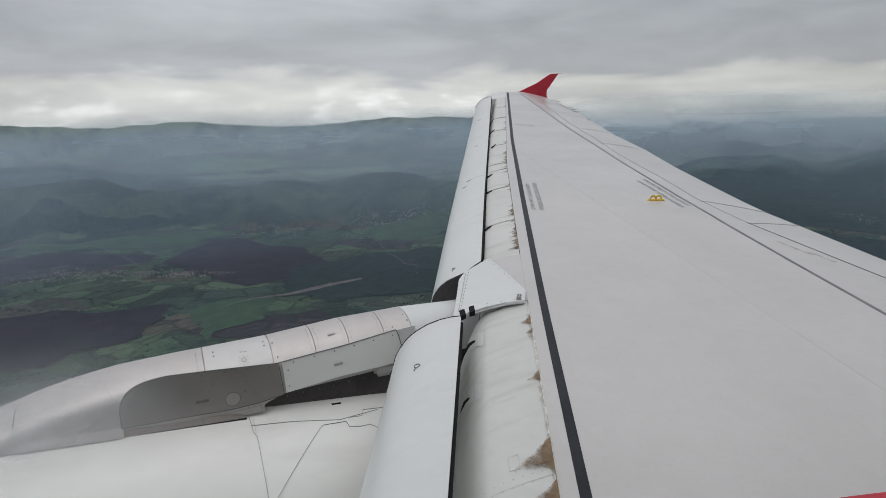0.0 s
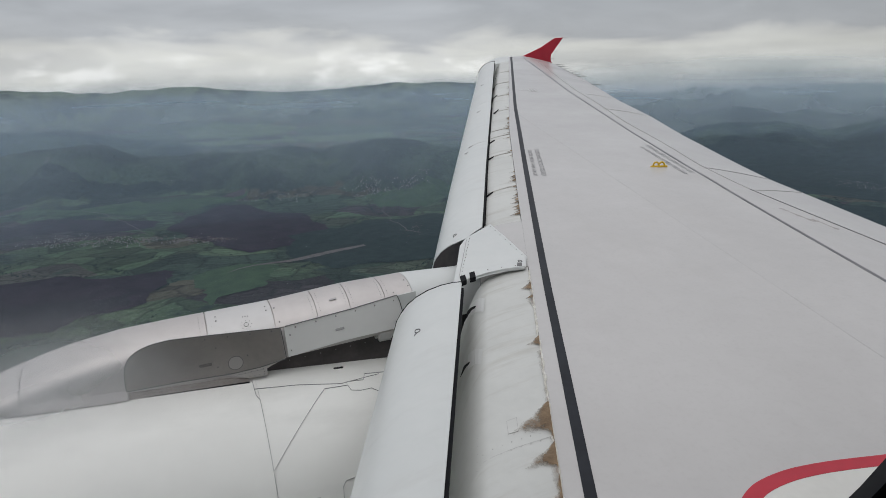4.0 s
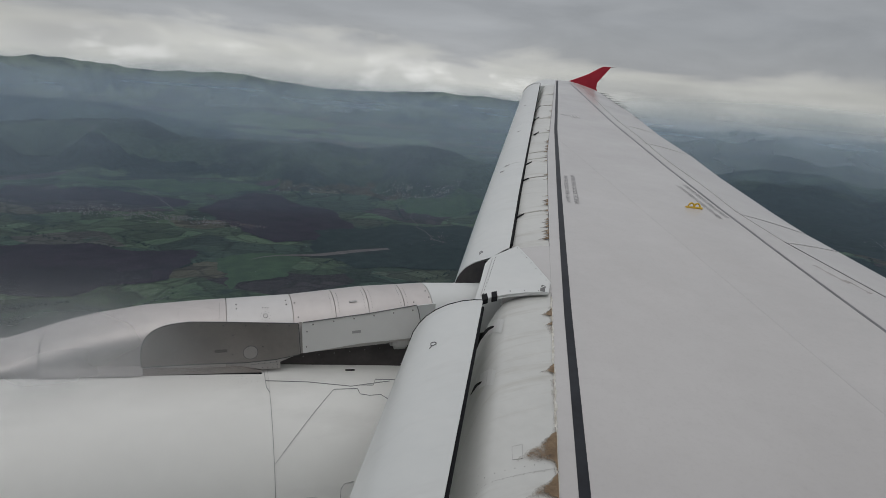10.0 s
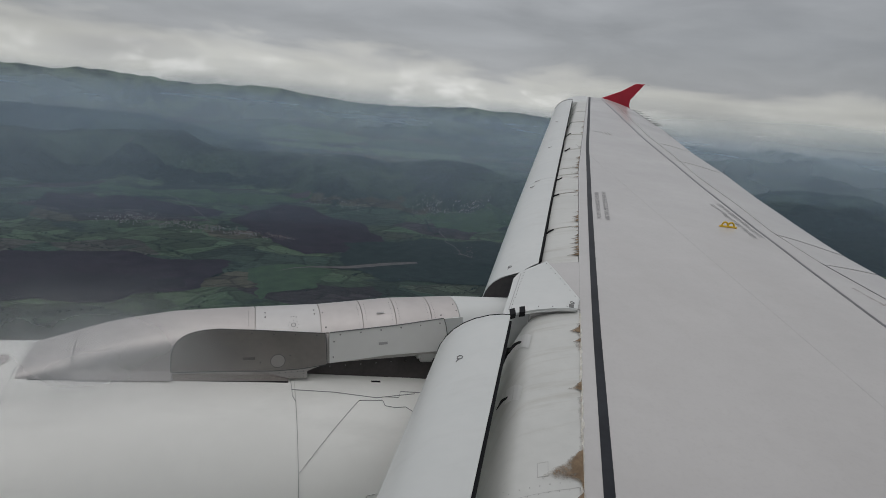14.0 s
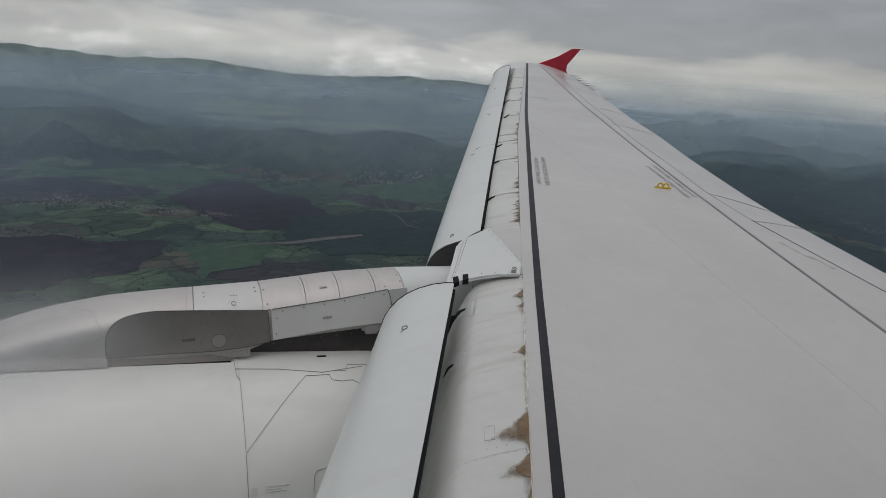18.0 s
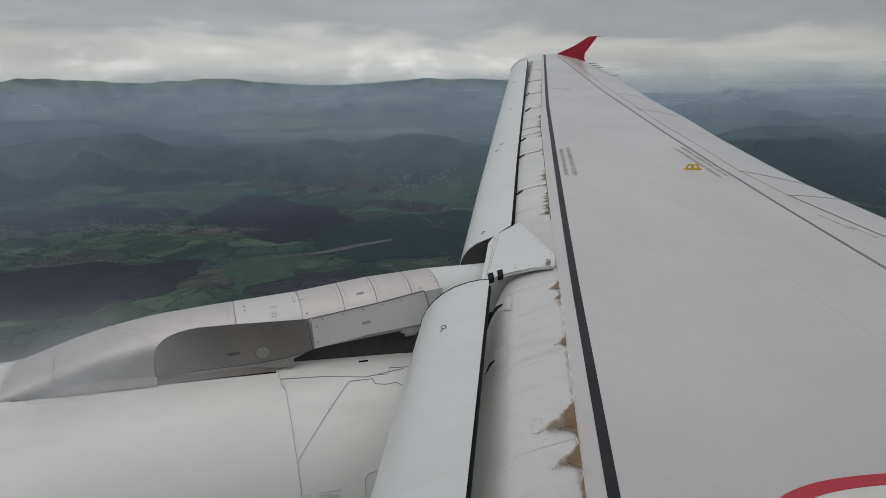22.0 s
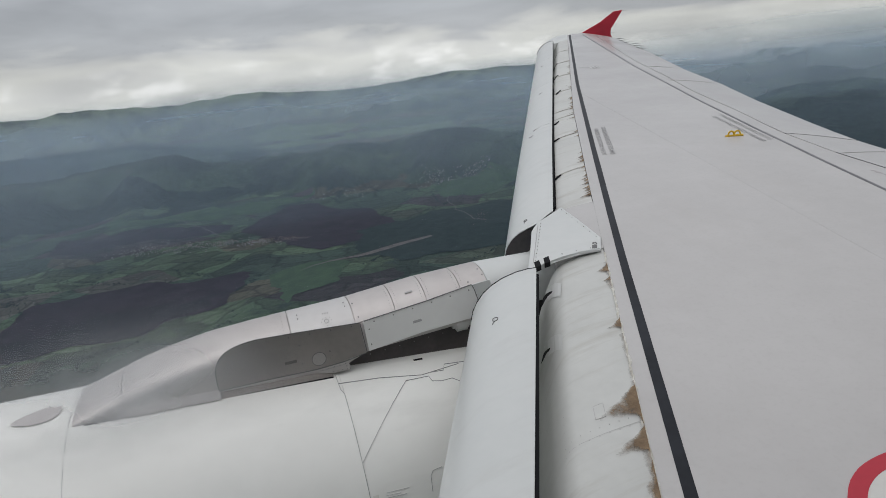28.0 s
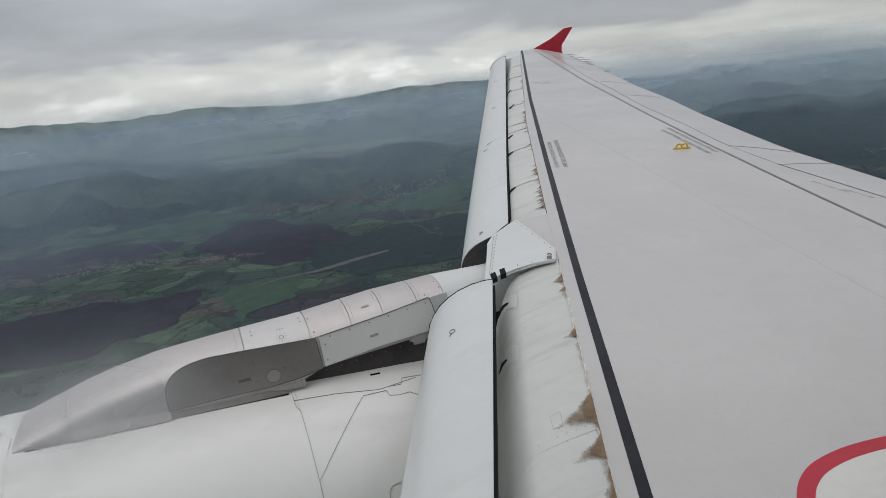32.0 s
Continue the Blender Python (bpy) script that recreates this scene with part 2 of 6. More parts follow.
GRIME = noisy(material("brown_grime", (0.22, 0.16, 0.09), 0.8), (0.12, 0.074, 0.040), (0.30, 0.21, 0.125), 14.0)


def ragged(m, scale, low=0.35, high=0.6):
    """Lets a film fray out towards its rim: UV.y runs from 0 at its source to 1 at the rim."""
    nt = m.node_tree
    n, l = nt.nodes.new, nt.links.new
    p = nt.nodes["Principled BSDF"]
    co, uv, sep = n("ShaderNodeTexCoord"), n("ShaderNodeUVMap"), n("ShaderNodeSeparateXYZ")
    l(uv.outputs[0], sep.inputs[0])
    t = n("ShaderNodeTexNoise")
    t.inputs["Scale"].default_value, t.inputs["Detail"].default_value, t.inputs["Roughness"].default_value = scale, 6, 0.65
    l(co.outputs["Object"], t.inputs["Vector"])
    sub = n("ShaderNodeMath")
    sub.operation = "MULTIPLY_ADD"
    l(sep.outputs["Y"], sub.inputs[0])
    sub.inputs[1].default_value = -0.55
    l(t.outputs["Fac"], sub.inputs[2])
    r = n("ShaderNodeMapRange")
    r.inputs["From Min"].default_value, r.inputs["From Max"].default_value, r.inputs["To Max"].default_value = low - 0.3, high - 0.2, 0.92
    l(sub.outputs[0], r.inputs["Value"])
    l(r.outputs["Result"], p.inputs["Alpha"])
    return m


ragged(GRIME, 20.0, 0.30, 0.56)
SMEAR = ragged(noisy(material("faint_brown_smear", (0.4, 0.35, 0.3), 0.6), (0.36, 0.30, 0.25), (0.48, 0.43, 0.39), 8.0), 5.0, 0.60, 1.0)
SEAL = noisy(material("flaking_sealant", (0.66, 0.65, 0.60), 0.7), (0.50, 0.47, 0.40), (0.74, 0.73, 0.69), 25.0, bump=0.003)
# black for real seals, and for shade painted into slots and gaps
SEAL_AND_SHADE = material("black_seal_and_slot_shade", (0.010, 0.010, 0.012), 0.8, spec=0.2)
BEZEL = noisy(material("window_bezel_plastic", (0.10, 0.10, 0.11), 0.5), (0.09, 0.09, 0.10), (0.12, 0.12, 0.13), 30.0)
# unseen outer skin, kept dark to cut bounce light on wing and pylon
HULL = noisy(material("dark_unseen_hull", (0.24, 0.24, 0.25), 0.4), (0.22, 0.22, 0.23), (0.27, 0.27, 0.28), 0.8)
LINING = noisy(material("dark_cabin_lining", (0.05, 0.05, 0.055), 0.6), (0.04, 0.04, 0.045), (0.06, 0.06, 0.065), 8.0)


# ---- mesh helpers ----
def part(name, bm, mat, parent=None, label="", smooth=False):
    me = bpy.data.meshes.new(name)
    bmesh.ops.recalc_face_normals(bm, faces=bm.faces[:])
    bm.to_mesh(me)
    bm.free()
    me.materials.append(mat)
    if smooth:
        me.polygons.foreach_set("use_smooth", [True] * len(me.polygons))
        try:
            me.set_sharp_from_angle(angle=radians(38))
        except AttributeError:
            pass
    ob = new(name, me)
    if parent:
        ob.parent = parent
    if label:
        ob["label"] = label
    return ob


def share(name, me, parent, m):
    ob = new(name, me)
    ob.parent = parent
    ob.matrix_basis = m
    return ob


def loft(sections, closed=True, caps=True, bm=None):
    """Skin over rows of points, all of one length."""
    bm = bm or bmesh.new()
    rows = [[bm.verts.new(p) for p in s] for s in sections]
    n = len(rows[0])
    for a, b in zip(rows, rows[1:]):
        for i in range(n if closed else n - 1):
            j = (i + 1) % n
            bm.faces.new((a[i], a[j], b[j], b[i]))
    if caps and closed:
        bm.faces.new(rows[0][::-1])
        bm.faces.new(rows[-1])
    return bm


def slab(outline, top, thick, bm=None):
    """A plate: outline of (x, y); top(x, y) gives its upper height."""
    bm = bm or bmesh.new()
    a = [bm.verts.new((x, y, top(x, y))) for x, y in outline]
    b = [bm.verts.new((x, y, top(x, y) - thick)) for x, y in outline]
    n = len(a)
    bm.faces.new(a)
    bm.faces.new(b[::-1])
    for i in range(n):
        j = (i + 1) % n
        bm.faces.new((a[i], b[i], b[j], a[j]))
    return bm


def ribbon(line, width, thick, top=None, lift=0.003, bm=None):
    """A flat strip along points (x, y) on a height top, or along (x, y, z) points with top None."""
    bm = bm or bmesh.new()
    prev = None
    for i, p in enumerate(line):
        a, b = Vector(line[max(i - 1, 0)][:2]), Vector(line[min(i + 1, len(line) - 1)][:2])
        d = (b - a).normalized()
        s = Vector((-d.y, d.x)) * width / 2
        ring = []
        for q, h in ((s, 1), (-s, 1), (-s, 0), (s, 0)):
            x, y = p[0] + q.x, p[1] + q.y
            z = top(x, y) if top else p[2]
            ring.append(bm.verts.new((x, y, z + lift - (0 if h else thick + lift))))
        if prev:
            for k in range(4):
                bm.faces.new((prev[k], prev[(k + 1) % 4], ring[(k + 1) % 4], ring[k]))
        else:
            bm.faces.new(ring)
        prev = ring
    bm.faces.new(prev[::-1])
    return bm


def tube(points, radius, sides=6, bm=None):
    bm = bm or bmesh.new()
    pts = [Vector(p) for p in points]
    rings = []
    for i, p in enumerate(pts):
        d = (pts[min(i + 1, len(pts) - 1)] - pts[max(i - 1, 0)]).normalized()
        u = d.cross(Vector((0, 0, 1)) if abs(d.z) < 0.9 else Vector((1, 0, 0))).normalized()
        v = d.cross(u)
        rd = radius[i] if isinstance(radius, (list, tuple)) else radius
        rings.append([p + (u * math.cos(a) + v * math.sin(a)) * rd for a in [2 * math.pi * k / sides for k in range(sides)]])
    return loft(rings, True, True, bm)


def box(lo, hi, bm=None):
    bm = bm or bmesh.new()
    v = [bm.verts.new((x, y, z)) for z in (lo[2], hi[2]) for x, y in ((lo[0], lo[1]), (hi[0], lo[1]), (hi[0], hi[1]), (lo[0], hi[1]))]
    for f in ((0, 3, 2, 1), (4, 5, 6, 7), (0, 1, 5, 4), (1, 2, 6, 5), (2, 3, 7, 6), (3, 0, 4, 7)):
        bm.faces.new([v[i] for i in f])
    return bm


def thing(name, label, category, place=(0, 0, 0), kind="", group=""):
    ob = new(name)
    ob.location = place
    return tagged(ob, label, category, group, kind)


# ---- the wing's plan: x aft, y outboard, z up ----
def plan(*pairs):
    ys, xs = zip(*pairs)

    def line(y):
        if y <= ys[0]:
            return xs[0] + (y - ys[0]) * (xs[1] - xs[0]) / (ys[1] - ys[0])
        if y >= ys[-1]:
            return xs[-1] + (y - ys[-1]) * (xs[-1] - xs[-2]) / (ys[-1] - ys[-2])
        return float(np.interp(y, ys, xs))
    return line


seam_x = plan((1.94, 1.331), (3.0, 1.851), (4.80, 2.735), (7.494, 4.080), (14.08, 7.583))
stripe_x = plan((1.90, 1.420), (3.37, 2.140), (4.39, 2.650), (5.94, 3.430), (8.95, 4.955), (14.6, 7.924))
aft_x = plan((2.654, 4.172), (3.59, 4.440), (4.4, 4.680), (4.9, 4.840), (5.371, 4.980), (6.0, 5.185), (7.0, 5.512), (8.074, 5.888), (9.989, 6.552), (12.04, 7.341), (14.765, 8.373))
hinge_x = plan((3.143, 4.892), (4.51, 4.972), (5.304, 5.131), (6.18, 5.445), (7.575, 5.855), (8.707, 6.300), (10.25, 6.82), (14.2, 8.42))
te_x = plan((3.525, 5.435), (4.476, 5.600), (4.931, 5.674), (5.516, 5.845), (6.995, 6.330), (8.077, 6.750), (9.445, 7.180), (11.664, 8.041), (13.758, 8.758))
slat_in_x = plan((2.092, 0.931), (3.522, 1.637))
slat_out_x = plan((4.52, 2.264), (6.064, 3.053), (9.054, 4.603), (13.65, 6.986))


def deck(y):
    return -1.74 + 0.11 * y


def droop(x, y):
    q = (x - aft_x(y)) / max(te_x(y) - aft_x(y), 0.1)
    return -0.10 * min(max(q, 0.0), 1.2) ** 1.5


def nose(x, y):
    """Fall of the fixed leading edge ahead of the front seam."""
    d = max(seam_x(y) - x, 0.0)
    k = 1.0 if y < 4 else max(0.55, 1.0 - 0.035 * (y - 4))
    return -0.02 * d - 0.38 * d * d - 0.006 * min(d / 0.05, 1.0) - 7.5 * max(d - 0.29 * k, 0.0) ** 2


def skin(x, y):
    return deck(y) + droop(x, y) + nose(x, y)


def spread(a, b, n):
    return [a + (b - a) * i / (n - 1) for i in range(n)]


ROOT, TIP = 0.22, 15.22
wing = thing("aircraft_wing", "long white airliner wing with grey walkway stripes and red tip", "aircraft wing")

# main box: upper skin, spar faces and a closed underside
rows = []
for y in spread(ROOT, TIP, 61):
    a, b, e = seam_x(y), aft_x(y), te_x(y)
    if y > 14.3:
        e = min(e, 8.42 + (15.3 - y) * 0.6 + 0.3)
    hx = min(hinge_x(y), e - 0.12)
    up = [(x, y, skin(x, y) - (0.006 if x > hx else 0)) for x in spread(a, b, 15) + spread(b + 0.03, hx - 0.002, 3) + spread(hx + 0.004, e - 0.03, 6)]
    low = [(e - 0.05, y, up[-1][2] - 0.012), (b, y, deck(y) - 0.32 + 0.014 * y), (a + 0.4, y, deck(y) - 0.50 + 0.022 * y), (a, y, deck(y) - 0.40 + 0.016 * y)]
    rows.append(up + low)
part("upper_skin", loft(rows), SKIN, wing, "smooth light grey painted wing skin", smooth=True)

# fixed leading edge in bays, each a little bowed
bays = [0.22, 1.20, 2.06, 3.62]
bays_out = [4.42, 5.28, 6.42, 7.24, 7.57, 8.76, 9.98, 11.28, 12.68, 14.35]


def nose_bay(y0, y1):
    secs = []
    for i, y in enumerate(spread(y0 + (0.0 if y0 == 2.06 else 0.002), y1 - (0.0 if y1 == 2.06 else 0.002), 7)):
        sag = 0.007 * math.sin(math.pi * i / 6) - 0.004
        x0, z0 = seam_x(y) - 0.004, deck(y)
        k = 1.0 if y < 4 else max(0.55, 1.0 - 0.035 * (y - 4))
        prof = [(d * k, -0.02 * d * k - 0.38 * (d * k) ** 2 - 0.006 - 7.5 * max(d * k - 0.29 * k, 0.0) ** 2) for d in (0.0, 0.06, 0.14, 0.22, 0.29, 0.33, 0.37, 0.42, 0.48)]
        prof += [(0.54 * k, prof[-1][1] - 0.06 * k), (0.59 * k, prof[-1][1] - 0.125 * k), (0.62 * k, prof[-1][1] - 0.19 * k), (0.60 * k, -0.42), (0.0, -0.44)]
        secs.append([(x0 - d, y, z0 + dz + (sag if 0 < j < 9 else 0)) for j, (d, dz) in enumerate(prof)])
    return loft(secs)


for a, b in list(zip(bays, bays[1:])) + list(zip(bays_out, bays_out[1:])):
    part("leading_edge_panel", nose_bay(a, b), NOSE, wing, smooth=True)
for y in bays_out[1:-1]:
    part("lap_line", ribbon([(seam_x(y) - d, y - 0.10 * d) for d in spread(0.004, 0.30, 7)], 0.012, 0.004, skin, 0.004), GRIMY_LINE, wing)
# short apron over the engine mount
part("mount_apron", loft([[(seam_x(y) + 0.002, y, deck(y) - 0.003), (seam_x(y) - 0.15, y, deck(y) - 0.010), (seam_x(y) - 0.34, y, deck(y) - 0.03), (seam_x(y) - 0.36, y, deck(y) - 0.30), (seam_x(y) + 0.002, y, deck(y) - 0.35)]
                          for y in spread(3.622, 4.418, 6)]), SKIN, wing, smooth=True)

# slats: curved shells ahead of a dark slot
SLAT_SHAPE = ((0.0, 0.004), (0.12, 0.002), (0.3, -0.012), (0.5, -0.042), (0.66, -0.080), (0.79, -0.125), (0.89, -0.178), (0.96, -0.232), (1.0, -0.295),
              (0.985, -0.345), (0.90, -0.375), (0.80, -0.33), (0.60, -0.20), (0.35, -0.09), (0.10, -0.022), (0.0, -0.010))


def slat(line, y0, y1, chord, lift, skew0=0.0, skew1=0.0, taper=0.0):
    secs = []
    n = max(5, int((y1 - y0) / 0.4))
    for i, y in enumerate(spread(y0, y1, n)):
        sec = []
        c = chord * (1 - taper * i / (n - 1))
        for f, dz in SLAT_SHAPE:
            yy = y + ((skew0(f) if callable(skew0) else skew0 * f) if i == 0 else 0) + (skew1 * f if i == n - 1 else 0)
            sec.append((line(yy) - f * c, yy, deck(yy) + lift + dz))
        secs.append(sec)
    return loft(secs)


part("slat", slat(slat_in_x, 0.3, 3.53, 0.46, 0.0, 0, 0.10), SLAT, wing, "inboard slat, extended", smooth=True)
# the dark gap to the fairing is drawn as a thin black line
end_line = [(slat_in_x(3.53 + 0.10 * f) - f * 0.46, 3.534 + 0.10 * f, deck(3.53 + 0.10 * f) + dz + 0.001) for f, dz in SLAT_SHAPE[:9]]
part("slat_end_gap_line", tube(end_line, 0.0028, 6), SEAL_AND_SHADE, wing, "thin black line drawn for the gap along the slat end", smooth=True)


def inboard_cut(f):
    return -0.46 * f if f < 0.36 else -0.166 + 0.30 * (f - 0.36)


cuts = [4.37, 6.95, 9.40, 11.85, 14.30]
for i, (a, b) in enumerate(zip(cuts, cuts[1:])):
    part("slat", slat(slat_out_x, a + (0.004 if i else 0), b - 0.004, 0.42, 0.0, inboard_cut if i == 0 else 0, 0), SLAT, wing, smooth=True)
# inboard end of the outer slat: the hollow's shade put into a dark face
bm = bmesh.new()
up_f, up_z = [q[0] for q in SLAT_SHAPE[:9]], [q[1] for q in SLAT_SHAPE[:9]]
lo_f, lo_z = [q[0] for q in SLAT_SHAPE[:8:-1]], [q[1] for q in SLAT_SHAPE[:8:-1]]
prev = None
for f in spread(0.02, 0.985, 22):
    y = 4.37 + inboard_cut(f)
    x = slat_out_x(y) - f * 0.42
    pair = [bm.verts.new((x, y - 0.006, deck(y) + float(np.interp(f, up_f, up_z)) - 0.004)), bm.verts.new((x, y - 0.006, deck(y) + min(float(np.interp(f, lo_f, lo_z)), float(np.interp(f, up_f, up_z)) - 0.01) - 0.10 * (1 - f)))]
    if prev:
        bm.faces.new((prev[0], pair[0], pair[1], prev[1]))
    prev = pair
part("slat_end_shade", bm, DARK, wing, "slat end opening, its shade put into a black face")
# black strips below the slats: the slot's shade put into colour
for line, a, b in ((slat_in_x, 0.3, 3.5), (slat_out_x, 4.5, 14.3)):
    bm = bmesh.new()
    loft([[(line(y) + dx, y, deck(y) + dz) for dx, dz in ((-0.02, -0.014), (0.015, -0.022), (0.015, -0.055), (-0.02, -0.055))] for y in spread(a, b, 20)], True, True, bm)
    part("slot_shade", bm, SEAL_AND_SHADE, wing, "black strip painting the shade in the slat slot")

# tip: rounded cap and red fence
secs = []
for i, y in enumerate(spread(14.34, 15.30, 9)):
    q = i / 8
    a = slat_out_x(14.34) - 0.22 + (y - 14.34) * 0.46 + 0.55 * max(0, q - 0.55) ** 2
    x0, z0 = seam_x(y), deck(y) - (0.035 if i == 0 else 0.0)
    secs.append([(x0, y, z0), (x0 - (x0 - a) * 0.5, y, z0 - 0.015), (x0 - (x0 - a) * 0.8, y, z0 - 0.06), (a + 0.02, y, z0 - 0.11), (a, y, z0 - 0.16), (a + 0.1, y, z0 - 0.2), (x0, y, z0 - 0.22)])
part("wing_tip_cap", loft(secs), SLAT, wing, smooth=True)
zt = deck(15.3)
fence_side = [(8.62, zt - 0.01), (9.16, 0.145), (9.50, 0.335), (9.56, 0.362), (9.79, 0.37), (9.52, 0.05), (9.43, -0.04), (9.42, zt - 0.12),
              (9.62, -0.52), (9.40, -0.54), (9.0, -0.30)]
bm = bmesh.new()
a = [bm.verts.new((x, 15.30, z)) for x, z in fence_side]
b = [bm.verts.new((x, 15.335, z)) for x, z in fence_side]
bm.faces.new(a), bm.faces.new(b[::-1])
for i in range(len(a)):
    j = (i + 1) % len(a)
    bm.faces.new((a[i], b[i], b[j], a[j]))
bmesh.ops.bevel(bm, geom=[e for e in bm.edges], offset=0.008, segments=1, affect="EDGES")
part("wing_tip_fence", bm, RED, wing, "glossy red swept tip fence")
for x, z in ((9.80, 0.362), (9.50, 0.04), (9.42, -0.14)):
    part("static_wick", tube([(x - 0.02, 15.32, z), (x + 0.13, 15.32, z - 0.004)], 0.004, 5), BOLT, wing)
for y in (14.1, 13.75, 13.36, 13.0, 12.69, 12.4, 12.16, 11.08):
    x, z = te_x(y), skin(te_x(y), y)
    part("static_wick", tube([(x - 0.06, y, z + 0.012), (x + 0.06, y + 0.01, z + 0.014), (x + 0.20, y + 0.02, z + 0.004)], [0.008, 0.0065, 0.0025], 5), WICK, wing, "dark trailing-edge wick")

# trailing panels: spoilers, flap and aileron plates with open joints
for y0, y1, sh0, sh1 in ((0.3, 4.458, 0.0, -0.01), (4.472, 5.208, -0.01, -0.31), (5.222, 8.366, -0.36, -0.26), (8.380, 9.690, -0.26, -0.12), (9.704, 11.713, -0.12, -0.1), (11.727, 14.25, -0.1, -0.05)):
    secs = []
    for i, q in enumerate(spread(0, 1, 9)):
        y = y0 + (y1 - y0) * q
        sh = sh0 + (sh1 - sh0) * q
        sec = []
        for k in spread(0, 1, 7):
            yy = y + sh * k
            h, e = hinge_x(yy) + 0.002, te_x(yy)
            x = h + (e - h) * k
            sec.append((x, yy, skin(x, yy) + 0.004))
        sec += [(p[0], p[1], p[2] - 0.012) for p in sec[::-1]]
        secs.append(sec)
    part("trailing_panel", loft(secs), SKIN, wing, smooth=True)
for ys, wide, mat in ((spread(0.3, 4.5, 14), 0.0032, JOINT), (spread(5.28, 14.1, 26), 0.0036, FAINT)):
    part("hinge_joint", ribbon([(hinge_x(y), y) for y in ys], wide, 0.004, skin, 0.0048), mat, wing)
for a, b in (((4.968, 4.465), (5.598, 4.455)), ((5.105, 5.215), (5.674, 4.905)), ((6.1, 8.373), (6.675, 8.116)), ((6.7, 9.696), (7.192, 9.574))):
    outer_flap = a[1] == 5.215
    part("panel_joint", ribbon([(a[0] + (b[0] - a[0]) * q, a[1] + (b[1] - a[1]) * q) for q in spread(0, 1, 6)], 0.0042 if outer_flap else 0.003, 0.004, skin, 0.0075), JOINT if outer_flap else FAINT, wing)

# painted walkway stripes
part("front_stripe", ribbon([(stripe_x(y), y) for y in spread(0.25, 15.1, 50)], 0.047, 0.002, skin, 0.002), STRIPE, wing, "dark grey walkway stripe")
part("aft_stripe", ribbon([(aft_x(y), y) for y in spread(0.25, 15.0, 50)], 0.027, 0.002, skin, 0.0019), AFT_STRIPE, wing, "mid grey walkway stripe")
for line in ([(3.267 + 0.223 * (y - 2.04), y) for y in spread(1.0, 9.5, 30)],):
    part("skin_joint", ribbon(line, 0.0032, 0.002, skin, 0.001), SKIN_LINE, wing)

# pylon cover plate on the wing
def cover_top(x, y):
    d = max(seam_x(y) - x - 0.12, 0.0)
    return deck(y) + 0.022 - 0.14 * d * d


cover = [(1.571, 3.507), (1.73, 3.80), (1.883, 4.099), (1.975, 4.206), (2.26, 4.38), (2.235, 4.10), (2.205, 3.73), (2.106, 3.568), (1.97, 3.585), (1.835, 3.585), (1.70, 3.555)]
bm = slab(cover, cover_top, 0.022)
bmesh.ops.bevel(bm, geom=[e for e in bm.edges], offset=0.006, segments=2, affect="EDGES")
plate = part("pylon_cover_plate", bm, SLAT, wing, "pale grey cover plate over the engine mount", smooth=True)
# marked corner, slots and fasteners on the plate
part("corner_mark", slab([(2.082, 3.636), (2.112, 3.626), (2.087, 3.582), (2.057, 3.592)], lambda x, y: cover_top(x, y) + 0.003, 0.006), JOINT, plate)
part("corner_ring", ribbon([(2.113 + 0.012 * math.cos(a), 3.655 + 0.015 * math.sin(a)) for a in spread(0, 2 * math.pi, 13)], 0.005, 0.004, cover_top, 0.003), JOINT, plate)
for outline in ([(1.661, 3.602), (1.700, 3.612), (1.677, 3.535), (1.635, 3.523)], [(1.735, 3.622), (1.772, 3.626), (1.744, 3.547), (1.704, 3.543)]):
    part("vent_slot", slab(outline, lambda X, Y: cover_top(X, Y) + 0.004, 0.03), SEAL_AND_SHADE, plate, "black slot under the cover plate")
bm = bmesh.new()
bmesh.ops.create_cone(bm, cap_ends=True, segments=8, radius1=0.009, radius2=0.007, depth=0.006)
bolt_me = bpy.data.meshes.new("fastener")
bm.to_mesh(bolt_me)
bm.free()
bolt_me.materials.append(BOLT)


pale_me = bolt_me.copy()
pale_me.materials.clear()
pale_me.materials.append(FAINT)


def bolts(points, parent, size=1.0, turn=(0, 0, 0), me=None):
    for p in points:
        share("fastener", me or bolt_me, parent, Matrix.LocRotScale(p, Euler(turn), (size, size, 1)))


def along(a, b, n):
    return [tuple(a[k] + (b[k] - a[k]) * i / (n - 1) for k in range(len(a))) for i in range(n)]


bolts([(x, y, cover_top(x, y) + 0.001) for x, y in along((1.68, 3.62), (1.99, 4.17), 12)], plate, 0.32)
part("flange_line", ribbon(along((1.655, 3.60), (1.965, 4.165), 8), 0.004, 0.003, cover_top, 0.002), FAINT, plate)
bolts([(x, y, cover_top(x, y) + 0.001) for x, y in along((2.18, 3.75), (2.23, 4.32), 7)], plate, 0.32)
bolts([(x, y, cover_top(x, y) + 0.001) for x, y in along((1.86, 3.615), (2.05, 3.60), 3)], plate, 0.32)


